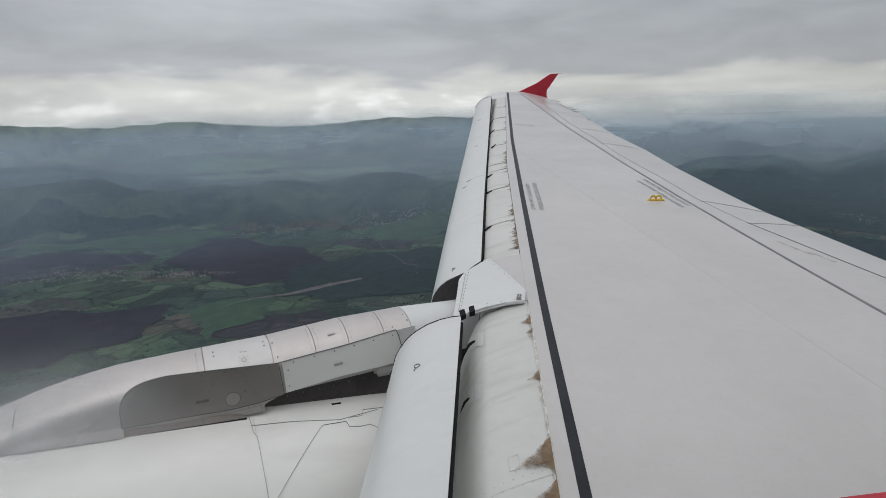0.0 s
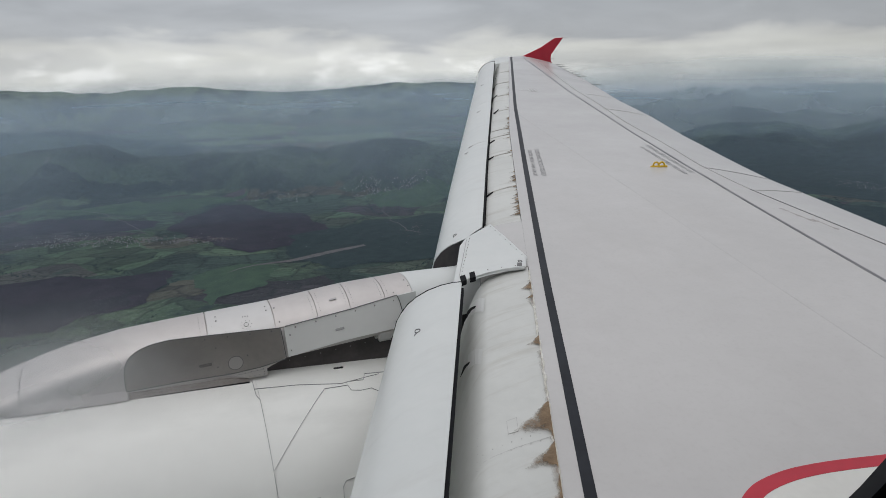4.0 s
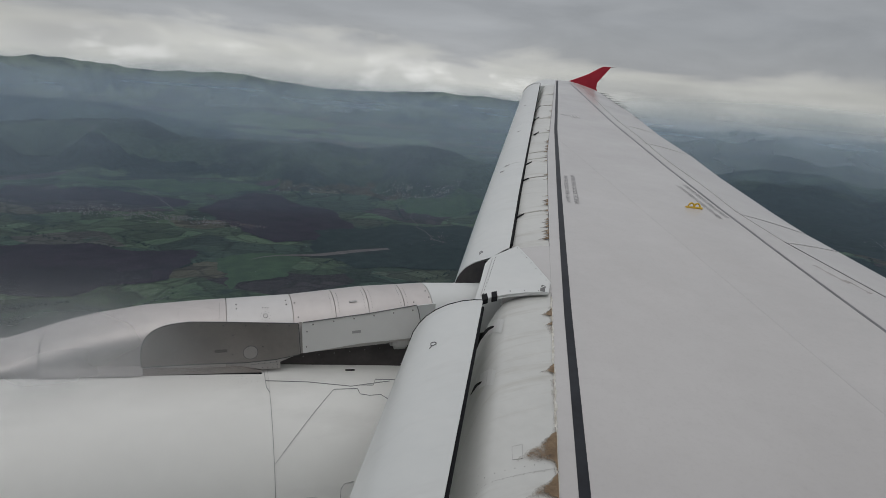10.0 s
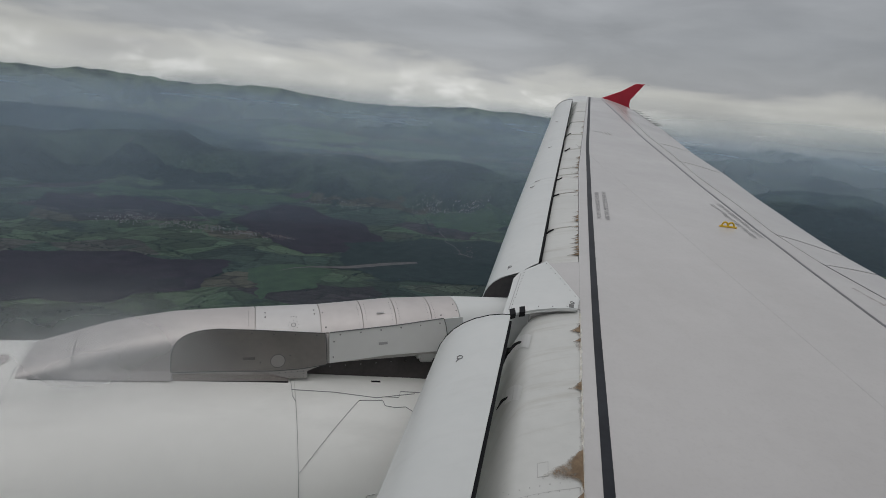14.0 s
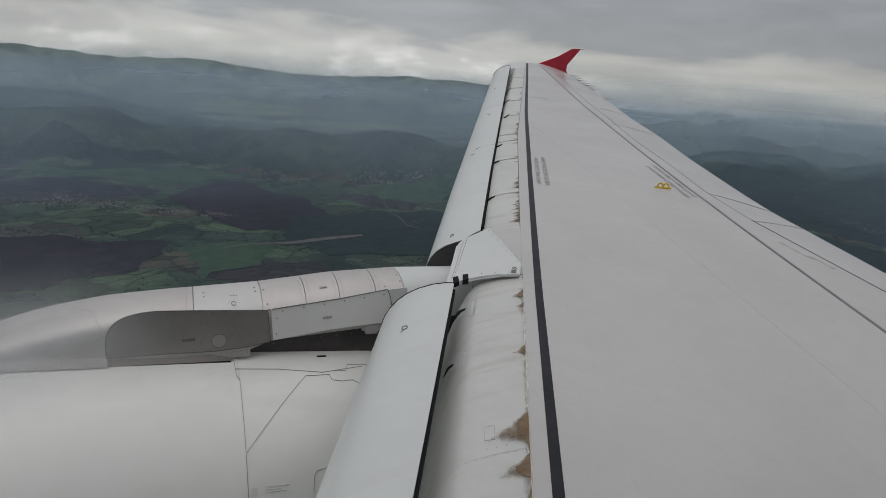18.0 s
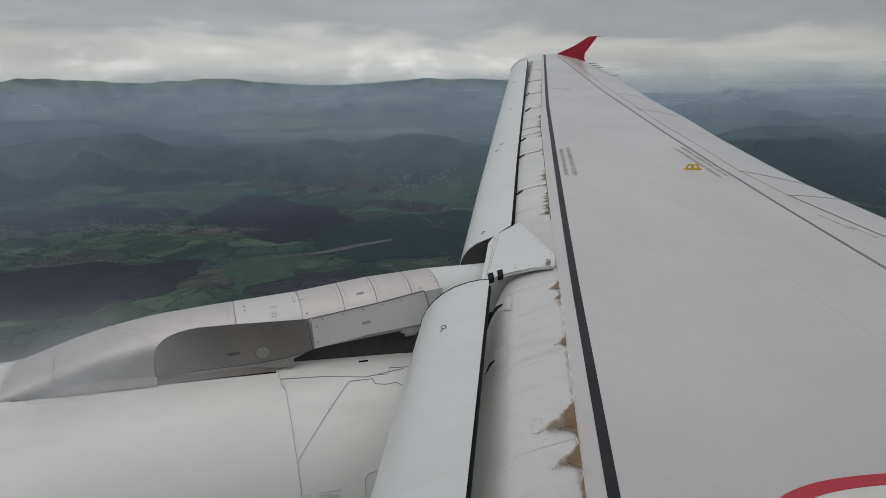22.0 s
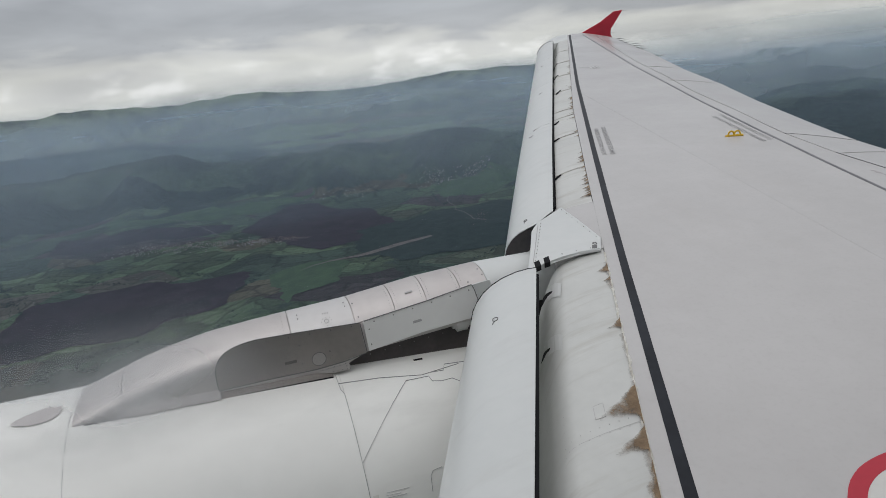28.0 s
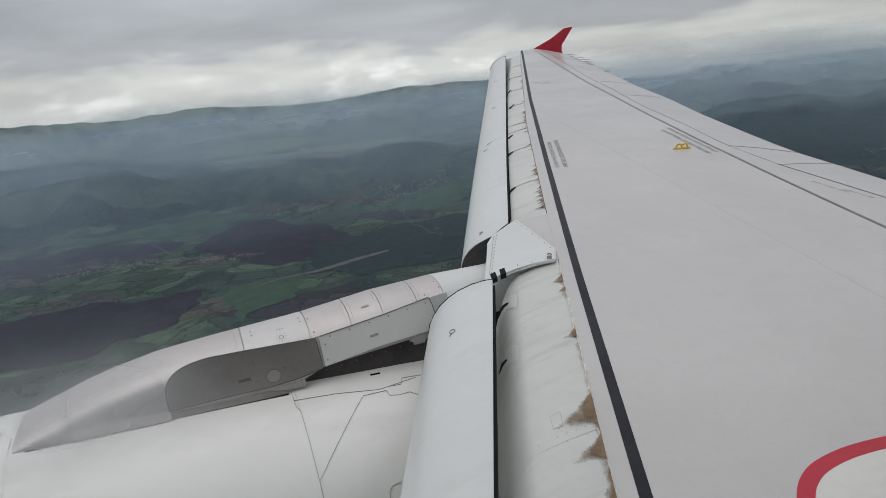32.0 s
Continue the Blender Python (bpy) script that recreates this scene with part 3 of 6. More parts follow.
# ---- lettering ----
def letters(text, place, along_xy, size, parent, lift=0.003, mat=None, width=None):
    cu = bpy.data.curves.new("lettering", "FONT")
    cu.body, cu.size, cu.extrude, cu.offset = text, size, 0.0006, -0.0014
    cu.resolution_u = 2
    ob = bpy.data.objects.new("tmp", cu)
    scene.collection.objects.link(ob)
    bpy.context.view_layer.update()
    me = bpy.data.meshes.new_from_object(ob.evaluated_get(bpy.context.evaluated_depsgraph_get()))
    scene.collection.objects.unlink(ob)
    xs = [v.co.x for v in me.vertices]
    k = (width / (max(xs) - min(xs))) if width else 1.0
    d = Vector(along_xy).normalized()
    s = Vector((-d.y, d.x))
    # cut the line into its words at the wide gaps
    edges = sorted((min(xs[i] for i in p.vertices), max(xs[i] for i in p.vertices)) for p in me.polygons)
    cuts_x, reach = [], edges[0][1]
    for lo, hi in edges:
        if lo - reach > 0.2 * size:
            cuts_x.append((lo + reach) / 2)
        reach = max(reach, hi)
    bounds = [-1e9] + cuts_x + [1e9]
    for lo, hi in zip(bounds, bounds[1:]):
        faces = [[i for i in p.vertices] for p in me.polygons if lo < sum(xs[i] for i in p.vertices) / len(p.vertices) < hi]
        used = sorted({i for f in faces for i in f})
        at_new = {i: n for n, i in enumerate(used)}
        pts = []
        for i in used:
            c = me.vertices[i].co
            p = Vector(place) + d * (c.x * k) + s * c.y
            pts.append((p.x, p.y, deck(p.y) + lift + c.z))
        word = bpy.data.meshes.new("lettering")
        word.from_pydata(pts, [], [[at_new[i] for i in f] for f in faces])
        word.materials.append(mat or LETTER)
        new("lettering", word).parent = parent


WALK = "DO NOT WALK OUTSIDE THIS AREA"
for va, vb, cap_height in (((3.315, 5.478), (3.780, 6.412), 0.046), ((3.835, 6.455), (3.348, 5.470), 0.052), ((4.852, 5.080), (5.189, 6.180), 0.052), ((5.030, 6.160), (4.712, 5.080), 0.052)):
    va, vb = Vector(va), Vector(vb)
    letters(WALK, va, vb - va, cap_height * 1.42, wing, width=(vb - va).length)
# small worn markings further out: too small to read
part("marking_bar", ribbon([(5.785, 10.335), (5.82, 10.305), (5.86, 10.275)], 0.025, 0.002, skin, 0.003), LETTER, wing)
for dx in (0.0, 0.07, 0.14):
    part("marking_bar", ribbon([(5.88 + dx * 0.8, 10.10), (5.945 + dx * 0.8, 10.30)], 0.026, 0.002, skin, 0.003), FAINT, wing)

# red rounded walkway outline with a pale field inside
def rounded(x0, y0, x1, y1, r, n=14):
    pts = []
    for cx, cy, a0 in ((x1 - r, y1 - r, 0), (x0 + r, y1 - r, 90), (x0 + r, y0 + r, 180), (x1 - r, y0 + r, 270)):
        pts += [(cx + r * math.cos(radians(a0 + 90 * i / n)), cy + r * math.sin(radians(a0 + 90 * i / n))) for i in range(n + 1)]
    return pts


def eased(pts, n=5):
    """A smooth line through the points."""
    out = []
    for i in range(len(pts) - 1):
        p = [Vector(pts[min(max(k, 0), len(pts) - 1)]) for k in (i - 1, i, i + 1, i + 2)]
        for q in (j / n for j in range(n)):
            v = 0.5 * (2 * p[1] + (p[2] - p[0]) * q + (2 * p[0] - 5 * p[1] + 4 * p[2] - p[3]) * q * q + (3 * p[1] - p[0] - 3 * p[2] + p[3]) * q ** 3)
            out.append((v.x, v.y))
    return out + [pts[-1]]


path = eased([(1.00, 0.50), (1.25, 0.81), (1.50, 1.125), (1.62, 1.265), (1.69, 1.350), (1.748, 1.407), (1.818, 1.464), (1.875, 1.495), (1.93, 1.514), (1.99, 1.524), (2.055, 1.528), (2.12, 1.527), (2.20, 1.519), (2.30, 1.503),
              (2.42, 1.478), (2.57, 1.445), (2.9, 1.380), (3.15, 1.330), (3.25, 1.300), (3.32, 1.235), (3.345, 1.15), (3.32, 0.9), (3.28, 0.48)])
part("red_outline", ribbon(path, 0.056, 0.002, skin, 0.004), RED, wing, "red rounded walkway outline")
part("pale_field", slab(path[::-1], lambda x, y: skin(x, y) + 0.002, 0.002), CREAM, wing, "off-white painted field inside the red outline")

# yellow rope anchor: two hoops on a base strip
hook = new("rope_anchor")
hook.parent = wing
hook["label"] = "yellow double-hoop rope anchor"
hp = Vector((4.655, 5.375, deck(5.375)))
ha = Vector((0.155, -0.054, 0)).normalized()
part("anchor_base", tube([hp - ha * 0.066 + Vector((0, 0, 0.006)), hp + ha * 0.066 + Vector((0, 0, 0.006))], 0.011, 8), YELLOW, hook)
for o in (-0.029, 0.029):
    part("anchor_hoop", tube([hp + ha * (o + 0.029 * math.cos(t)) + Vector((0, 0, 0.004 + 0.046 * math.sin(t) ** 0.8)) for t in spread(0.02, math.pi - 0.02, 11)], 0.0095, 6), YELLOW, hook)
for s in (-1, 1):
    part("anchor_foot", tube([hp + ha * (s * 0.066) + Vector((0, 0, 0.004)), hp + ha * (s * 0.084) + Vector((0, 0, 0.004))], 0.014, 6), YELLOW, hook)

# slat marks and track slots
def slat_z(line, x, y, chord):
    f = (line(y) - x) / chord
    return deck(y) + float(np.interp(f, [p[0] for p in SLAT_SHAPE[:9]], [p[1] for p in SLAT_SHAPE[:9]]))



def mark_on_slat(line, chord, x, y, r):
    """A small ring with a slanting tail, laid on a slat."""
    def on(u, v):
        return (x + u, y + v, slat_z(line, x + u, y + v, chord) + 0.001)
    m = part("slat_mark", ribbon([on(r * math.cos(a), 1.7 * r * math.sin(a)) for a in spread(0, 2 * math.pi, 17)], 0.0036, 0.003, None, 0.003), JOINT, wing, "ring mark with a tail")
    part("mark_tail", ribbon([on(-0.5 * r, -1.4 * r), on(-1.6 * r, -1.7 * r), on(-2.3 * r, -2.6 * r)], 0.0042, 0.003, None, 0.003), JOINT, m)


mark_on_slat(slat_in_x, 0.46, 1.208, 3.15, 0.013)
mark_on_slat(slat_out_x, 0.42, 1.985, 4.42, 0.011)
for x, y in ((3.172, 6.756), (3.308, 6.94), (4.325, 8.85), (5.553, 11.265)):
    z = slat_z(slat_out_x, x, y, 0.42)
    part("slat_mark", ribbon([(x - 0.05, y - 0.02, z - 0.012), (x, y, z), (x + 0.04, y + 0.03, z + 0.004)], 0.011, 0.003, None, 0.005), FAINT, wing)
# black strip on the skin, painting the shade behind the slats
part("slot_shade_strip", ribbon([(slat_out_x(y) + 0.012, y) for y in spread(4.55, 14.25, 40)], 0.022, 0.004, skin, 0.005), SEAL_AND_SHADE, wing, "black strip painting the slot's shade behind the slats")


def track_opening(slot, patch, wide):
    """A reinforcing patch bent over the skin, with the slot that the slat track runs in."""
    bm = bmesh.new()
    a, b, c, d = [Vector(p) for p in patch or [slot[0]] * 4]
    for lift in (0.009, 0.002) if patch else ():
        grid = [[bm.verts.new((*p, skin(*p) + lift)) for p in [(a.lerp(b, u)).lerp(d.lerp(c, u), v) for u in spread(0, 1, 6)]] for v in spread(0, 1, 6)]
        for r0, r1 in zip(grid, grid[1:]):
            for k in range(5):
                bm.faces.new((r0[k], r0[k + 1], r1[k + 1], r1[k]))
    if patch:
        part("track_patch", bm, PATCH, wing, "pale reinforcing patch")
    s, e = Vector(slot[0]), Vector(slot[1])
    bm = bmesh.new()
    side = Vector((-(e - s).y, (e - s).x)).normalized()
    rings = []
    for q, w in ((0.0, 1.0), (0.25, 0.9), (0.5, 0.6), (0.75, 0.45), (1.0, 0.3)):
        p = s.lerp(e, q)
        rings.append([(*(p + side * (o * wide * w / 2)), skin(*(p + side * (o * wide * w / 2))) + h) for o, h in ((-1, 0.013), (1, 0.013), (1, 0.002), (-1, 0.002))])
    part("track_slot", loft(rings, True, True, bm), SEAL_AND_SHADE, wing, "black slat track slot")


track_opening(((1.706, 3.62), (1.680, 3.42)), [(1.727, 3.605), (1.719, 3.369), (1.64, 3.228), (1.655, 3.433)], 0.021)
track_opening(((1.425, 3.06), (1.416, 2.94)), [(1.464, 3.112), (1.457, 2.861), (1.393, 2.747), (1.393, 2.921)], 0.019)
for (x, y), (ex, ey) in (((2.615, 5.17), (2.705, 5.222)), ((3.21, 6.325), (3.292, 6.363)), ((3.555, 6.985), (3.653, 7.059)), ((4.44, 8.62), (4.60, 8.80)), ((5.10, 9.95), (5.22, 10.05)), ((5.77, 11.25), (5.88, 11.34)), ((6.47, 12.6), (6.56, 12.68))):
    track_opening(((x, y), (ex, ey)), None, 0.022)
# dark gap between the last slat and the tip
gap_y = 14.322
part("tip_gap", ribbon([(slat_out_x(gap_y) - f * 0.41, gap_y, slat_z(slat_out_x, slat_out_x(gap_y) - f * 0.41, gap_y, 0.42)) for f in spread(0.0, 0.98, 9)], 0.05, 0.01, None, 0.004), DARK, wing, "dark gap at the slat's outer end")
# access frame on the leading edge
part("bay_seam", ribbon(along((1.396, 2.062), (1.02, 2.088), 12), 0.0018, 0.003, skin, -0.0028), FAINT, wing, "fine seam across the leading edge")
part("access_frame", ribbon([(1.237, 2.166), (1.271, 2.247), (1.317, 2.244), (1.280, 2.159), (1.237, 2.166)], 0.0017, 0.003, skin, -0.0005), FAINT, wing)
nose_rows = [(x, y, skin(x, y) - 0.002) for x, y in along((1.39, 2.098), (1.10, 2.125), 8) + along((1.37, 2.055), (1.07, 2.082), 8) + along((1.228, 2.44), (1.05, 2.075), 9)]
bolts(nose_rows, bpy.data.objects["leading_edge_panel.001"], 0.16, me=pale_me)
# flaking sealant along the front seam
rng = random.Random(3)
bm = bmesh.new()
prev = None
for i, y in enumerate(spread(1.2, 3.55, 120)):
    wd = 0.005 + 0.006 * rng.random()
    x = seam_x(y) - 0.002 + rng.uniform(-0.004, 0.004)
    ring = [bm.verts.new((x - wd, y, skin(x - wd, y) + 0.001)), bm.verts.new((x, y, skin(x, y) + 0.003 + 0.002 * rng.random())), bm.verts.new((x + wd * 0.7, y, skin(x, y) + 0.002))]
    if prev:
        bm.faces.new((prev[0], prev[1], ring[1], ring[0]))
        bm.faces.new((prev[1], prev[2], ring[2], ring[1]))
    prev = ring
part("sealant_bead", bm, SEAL, wing, "cracked pale sealant bead")


def film(name, rows_xy, mat, label, lift=0.0065):
    """A thin film over the skin; rows from its source to its rim carry UV.y 0 to 1."""
    bm = bmesh.new()
    uvl = bm.loops.layers.uv.new("UVMap")
    grid = [[bm.verts.new((x, y, skin(x, y) + lift)) for x, y in row] for row in rows_xy]
    nr = len(grid) - 1
    for i in range(nr):
        for j in range(len(grid[0]) - 1):
            f = bm.faces.new((grid[i][j], grid[i][j + 1], grid[i + 1][j + 1], grid[i + 1][j]))
            for lp, v in zip(f.loops, (i, i, i + 1, i + 1)):
                lp[uvl].uv = (j / 10.0, v / nr)
    return part(name, bm, mat, wing, label)


def stain(y, length, breadth, peak):
    """A ragged tongue of grime forward from the seam, thin as a film."""
    n = 21
    cols = []
    for j in range(n):
        q = j / (n - 1)
        yy = y + breadth * (q - 0.5)
        reach = length * max(0.16 * math.sin(math.pi * q), 1 - abs(q - peak) / 0.42 if abs(q - peak) < 0.42 else 0.0) ** 1.15
        xs = seam_x(yy) - 0.003
        cols.append([(xs - reach * k, yy - reach * k * 0.15) for k in spread(0, 1, 7)])
    film("grime_patch", [[c[i] for c in cols] for i in range(7)], GRIME, "brown grime spread ahead of the seam")


for cx, cy, ln, wd in ((4.76, 3.80, 0.34, 0.17), (4.80, 3.58, 0.24, 0.13)):
    for sgn in (-1, 1):
        film("smear", [[(cx + sgn * wd * k * 0.5, cy + ln * (q - 0.5)) for q in spread(0, 1, 9)] for k in spread(0, 1, 4)], SMEAR, "faint brown smear", 0.003)
for y0, y1 in ((1.45, 2.30), (2.32, 2.66), (3.10, 3.42)):
    film("smear", [[(seam_x(y) - 0.004 - 0.06 * k, y) for y in spread(y0, y1, 12)] for k in spread(0, 1, 4)], SMEAR, "faint brown smear along the seam", 0.004)
for args in ((2.14, 0.23, 0.25, 0.66), (1.95, 0.20, 0.15, 0.55), (2.745, 0.10, 0.10, 0.55), (3.33, 0.09, 0.13, 0.6), (3.21, 0.07, 0.05, 0.5), (1.70, 0.06, 0.30, 0.6)):
    stain(*args)
rng = random.Random(12)
for y, n in ((4.75, 8), (5.05, 5), (5.6, 6), (6.45, 2), (7.2, 2), (7.7, 7), (8.05, 5), (8.75, 2), (9.9, 2), (10.6, 3), (11.3, 2), (12.6, 2)):
    for k in range(n):
        stain(y + rng.uniform(-0.2, 0.2), rng.uniform(0.04, 0.13), rng.uniform(0.03, 0.09), rng.uniform(0.35, 0.65))


# ---- pylon ----
pylon = thing("engine_pylon", "silver painted engine pylon fairing with riveted panels", "engine pylon")
ridge_z = plan((-1.06, -1.705), (-1.0, -1.665), (-0.864, -1.612), (-0.70, -1.557), (-0.556, -1.523), (-0.299, -1.481), (0.0, -1.462), (0.552, -1.439), (1.004, -1.397), (1.421, -1.385), (1.9, -1.40))
base_z = plan((-1.06, -1.775), (-0.245, -1.825), (0.34, -1.85), (0.47, -1.79), (0.60, -1.742), (1.3, -1.70), (1.9, -1.66))
half_w = plan((-1.06, 0.25), (-0.6, 0.235), (0.0, 0.225), (0.6, 0.22), (1.9, 0.22))


def pylon_sec(x, top=0.0, bottom=None):
    """Cross-section from the inboard foot over the ridge to the outboard foot."""
    zr, zb, w = ridge_z(x) - 0.022 + top, base_z(x) if bottom is None else bottom, half_w(x)
    arch = min(0.15, (zr - zb) * 0.9)
    pts = [(x, 4.0 - w, zb)]
    pts += [(x, 4.0 - w, zb + (zr - arch - zb) * q) for q in (0.4, 0.8)]
    for a in spread(180, 0, 17):
        ca, sa = math.cos(radians(a)), math.sin(radians(a))
        pts.append((x, 4.0 + w * math.copysign(abs(ca) ** 0.92, ca), zr - arch + arch * max(sa, 0.0) ** 0.95))
    pts += [(x, 4.0 + w, zb + (zr - arch - zb) * q) for q in (0.8, 0.4)] + [(x, 4.0 + w, zb)]
    return pts


xs_front = [-1.06, -1.0, -0.9, -0.795]
part("pylon_nose", loft([pylon_sec(x) for x in xs_front]), PYLON, pylon, smooth=True)
part("forward_fairing", loft([pylon_sec(x) for x in spread(-0.789, 0.165, 17)]), PYLON, pylon, "silver forward fairing", smooth=True)
part("flank_body", loft([[(x, 4.0 + (y - 4.0) * 0.985, z - (0.012 if z > ridge_z(x) - 0.2 else 0)) for x, y, z in pylon_sec(x)] for x in spread(0.167, 1.95, 22)]), PYLON, pylon, smooth=True)


def cap(a, b, mat, label=""):
    """A ridge panel: the arched top alone, a little way down each flank."""
    secs = []
    for x in spread(a, b, 7):
        full = pylon_sec(x)
        zr = ridge_z(x)
        low = zr - 0.115
        sec = [p for p in full if p[2] > low]
        n = len(sec)
        secs.append(sec + [(x, 4.0 + (y - 4.0) * 0.97, z - 0.012) for x, y, z in sec[::-1]])
    k = min(len(q) for q in secs)
    secs = [q if len(q) == k else q[(len(q) - k) // 2:len(q) - (len(q) - k + 1) // 2] for q in secs]
    return part("ridge_panel", loft(secs), mat, pylon, label, smooth=True)


cap(0.171, 0.545, LIGHT_PANEL, "lighter ridge panel")
for a, b in ((0.551, 0.80), (0.804, 1.005), (1.009, 1.235), (1.239, 1.42)):
    cap(a, b, PYLON)
part("aft_fairing", loft([pylon_sec(x, 0.0) for x in spread(1.424, 1.95, 8)]), SLAT, pylon, "white aft fairing running under the wing", smooth=True)
# block behind the gap, coloured dark for the shade in there
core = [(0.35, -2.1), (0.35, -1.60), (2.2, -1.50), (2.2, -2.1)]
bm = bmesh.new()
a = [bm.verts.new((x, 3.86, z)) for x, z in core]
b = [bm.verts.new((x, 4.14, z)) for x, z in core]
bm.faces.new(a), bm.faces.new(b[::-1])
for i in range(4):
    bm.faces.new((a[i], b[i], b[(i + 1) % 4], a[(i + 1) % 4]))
part("pylon_core", bm, CORE, pylon, "recess between pylon and cowl, its shade put into dark colour")


def side_panel(name, outline, mat, label="", thick=0.006, y_off=0.0):
    """A plate on the inboard flank; outline of (x, z)."""
    bm = bmesh.new()
    a = [bm.verts.new((x, 4.0 - half_w(x) - 0.004 - y_off, z)) for x, z in outline]
    b = [bm.verts.new((x, 4.0 - half_w(x) + thick, z)) for x, z in outline]
    bm.faces.new(a), bm.faces.new(b[::-1])
    for i in range(len(a)):
        j = (i + 1) % len(a)
        bm.faces.new((a[i], b[i], b[j], a[j]))
    return part(name, bm, mat, pylon, label)


front = eased([(-0.289, -1.765), (-0.289, -1.70), (-0.284, -1.645), (-0.264, -1.592), (-0.228, -1.553), (-0.177, -1.528), (-0.11, -1.513), (-0.03, -1.507)], 4)
curve = front + [(0.17, -1.520), (0.569, -1.548), (0.586, -1.745), (0.44, -1.768), (0.27, -1.776), (0.0, -1.766)]
heat = side_panel("heat_panel", curve, STEEL, "dark bare-metal flank panel with a round port")
flank_joints = []
white = side_panel("lower_panel", [(0.594, -1.545), (1.0, -1.505), (1.303, -1.462), (1.318, -1.50), (1.338, -1.586), (1.345, -1.672), (1.30, -1.68), (0.95, -1.70), (0.606, -1.742)], LOWER_PANEL, "pale lower flank panel", y_off=-0.002)
for pts in (front + [(0.17, -1.518), (0.57, -1.546)], [(0.574, -1.55), (0.591, -1.742)], [(-0.283, -1.766), (0.0, -1.769), (0.27, -1.779), (0.44, -1.771), (0.586, -1.748)], [(-0.95, -1.766), (-0.6, -1.769), (-0.30, -1.773)], [(1.305, -1.462), (1.32, -1.50), (1.340, -1.586), (1.347, -1.672)],
            [(0.598, -1.542), (1.0, -1.501), (1.303, -1.458)]):
    flank_joints.append(pts)
patch = side_panel("flank_patch", [(0.262, -1.780), (0.36, -1.776), (0.472, -1.769), (0.475, -1.83), (0.36, -1.828)], PYLON, "small riveted flank patch")
side_panel("sill_strip", [(-0.98, -1.768), (-0.284, -1.776), (-0.284, -1.84), (-0.98, -1.82)], LIGHT_PANEL, "pale sill strip along the cowl", y_off=0.004)
side_panel("sill_strip", [(-0.28, -1.776), (0.0, -1.792), (0.25, -1.803), (0.365, -1.832), (0.365, -1.89), (0.0, -1.87), (-0.28, -1.84)], STEEL, "brown metal sill strip along the cowl", y_off=0.004)
side_panel("flank_filler", [(1.350, -1.672), (1.343, -1.586), (1.323, -1.50), (1.308, -1.462), (1.43, -1.452), (1.43, -1.665)], SLAT, "pale grey flank panel running under the wing", y_off=-0.002)
bm = box((1.16, 3.782, -1.765), (1.285, 3.865, -1.675))
bmesh.ops.bevel(bm, geom=[e for e in bm.edges], offset=0.025, segments=3, affect="EDGES")
part("bracket", bm, LIGHT_PANEL, pylon, "pale rounded bracket under the pylon", smooth=True)
yf = 4.0 - 0.225 - 0.006


def flank_line(pts, name="panel_joint", width=0.006, mat=None, parent=None):
    bm = bmesh.new()
    prev = None
    for i, (x, z) in enumerate(pts):
        q0, q1 = pts[max(i - 1, 0)], pts[min(i + 1, len(pts) - 1)]
        dx, dz = q1[0] - q0[0], q1[1] - q0[1]
        ln = math.hypot(dx, dz)
        nx, nz = -dz / ln * width / 2, dx / ln * width / 2
        y = 4.0 - half_w(x) - 0.0055
        ring = [bm.verts.new((x + nx, y, z + nz)), bm.verts.new((x - nx, y, z - nz)), bm.verts.new((x - nx, y + 0.006, z - nz)), bm.verts.new((x + nx, y + 0.006, z + nz))]
        if prev:
            for k in range(4):
                bm.faces.new((prev[k], prev[(k + 1) % 4], ring[(k + 1) % 4], ring[k]))
        prev = ring
    return part(name, bm, mat or JOINT, parent or pylon)


for pts in flank_joints:
    flank_line(pts, width=0.0045)
flank_line([(0.30 + 0.042 * math.cos(a), -1.715 + 0.042 * math.sin(a)) for a in spread(0, 2 * math.pi, 21)], "round_port", 0.004, BOLT, heat)
flank_line([(0.10, -1.695), (0.17, -1.695)], "data_plate", 0.018, PLATE, heat)
bm = bmesh.new()
disc = [bm.verts.new((0.30 + 0.041 * math.cos(a), 4.0 - half_w(0.3) - 0.0050, -1.715 + 0.041 * math.sin(a))) for a in spread(0, 2 * math.pi, 25)[:-1]]
bm.faces.new(disc)
bm.faces.new([bm.verts.new((v.co.x, v.co.y + 0.003, v.co.z)) for v in disc][::-1])
part("port_cover", bm, PYLON, heat, "round grey port cover")
flank_line([(0.90, -1.62), (0.955, -1.616)], "data_plate", 0.016, FAINT, white)
flank_line([(0.30, -1.795), (0.46, -1.787)], "rivet_strip", 0.003, FAINT, patch)
R90 = (radians(90), 0, 0)
bolts([(x, yf, z) for x, z in along((-0.25, -1.62), (-0.26, -1.75), 4) + along((-0.10, -1.525), (0.52, -1.555), 6) + along((-0.2, -1.76), (0.33, -1.775), 8) + [(0.20, -1.60), (0.20, -1.72), (0.37, -1.68)]], heat, 0.55, R90)
bolts([(x, yf + 0.004, z) for x, z in along((0.66, -1.555), (1.28, -1.49), 6) + [(0.625, -1.60), (0.625, -1.70)]], white, 0.5, R90)
bolts([(x, yf, z) for x, z in along((0.31, -1.79), (0.45, -1.783), 5) + along((0.37, -1.815), (0.455, -1.818), 4) + [(0.455, -1.80)]], patch, 0.3, R90)
bolts([(x, 3.859, z) for x, z in along((0.62, -1.80), (1.2, -1.77), 7) + along((0.60, -1.775), (1.0, -1.745), 5)], bpy.data.objects["pylon_core"], 0.5, R90)
forward = bpy.data.objects["forward_fairing"]


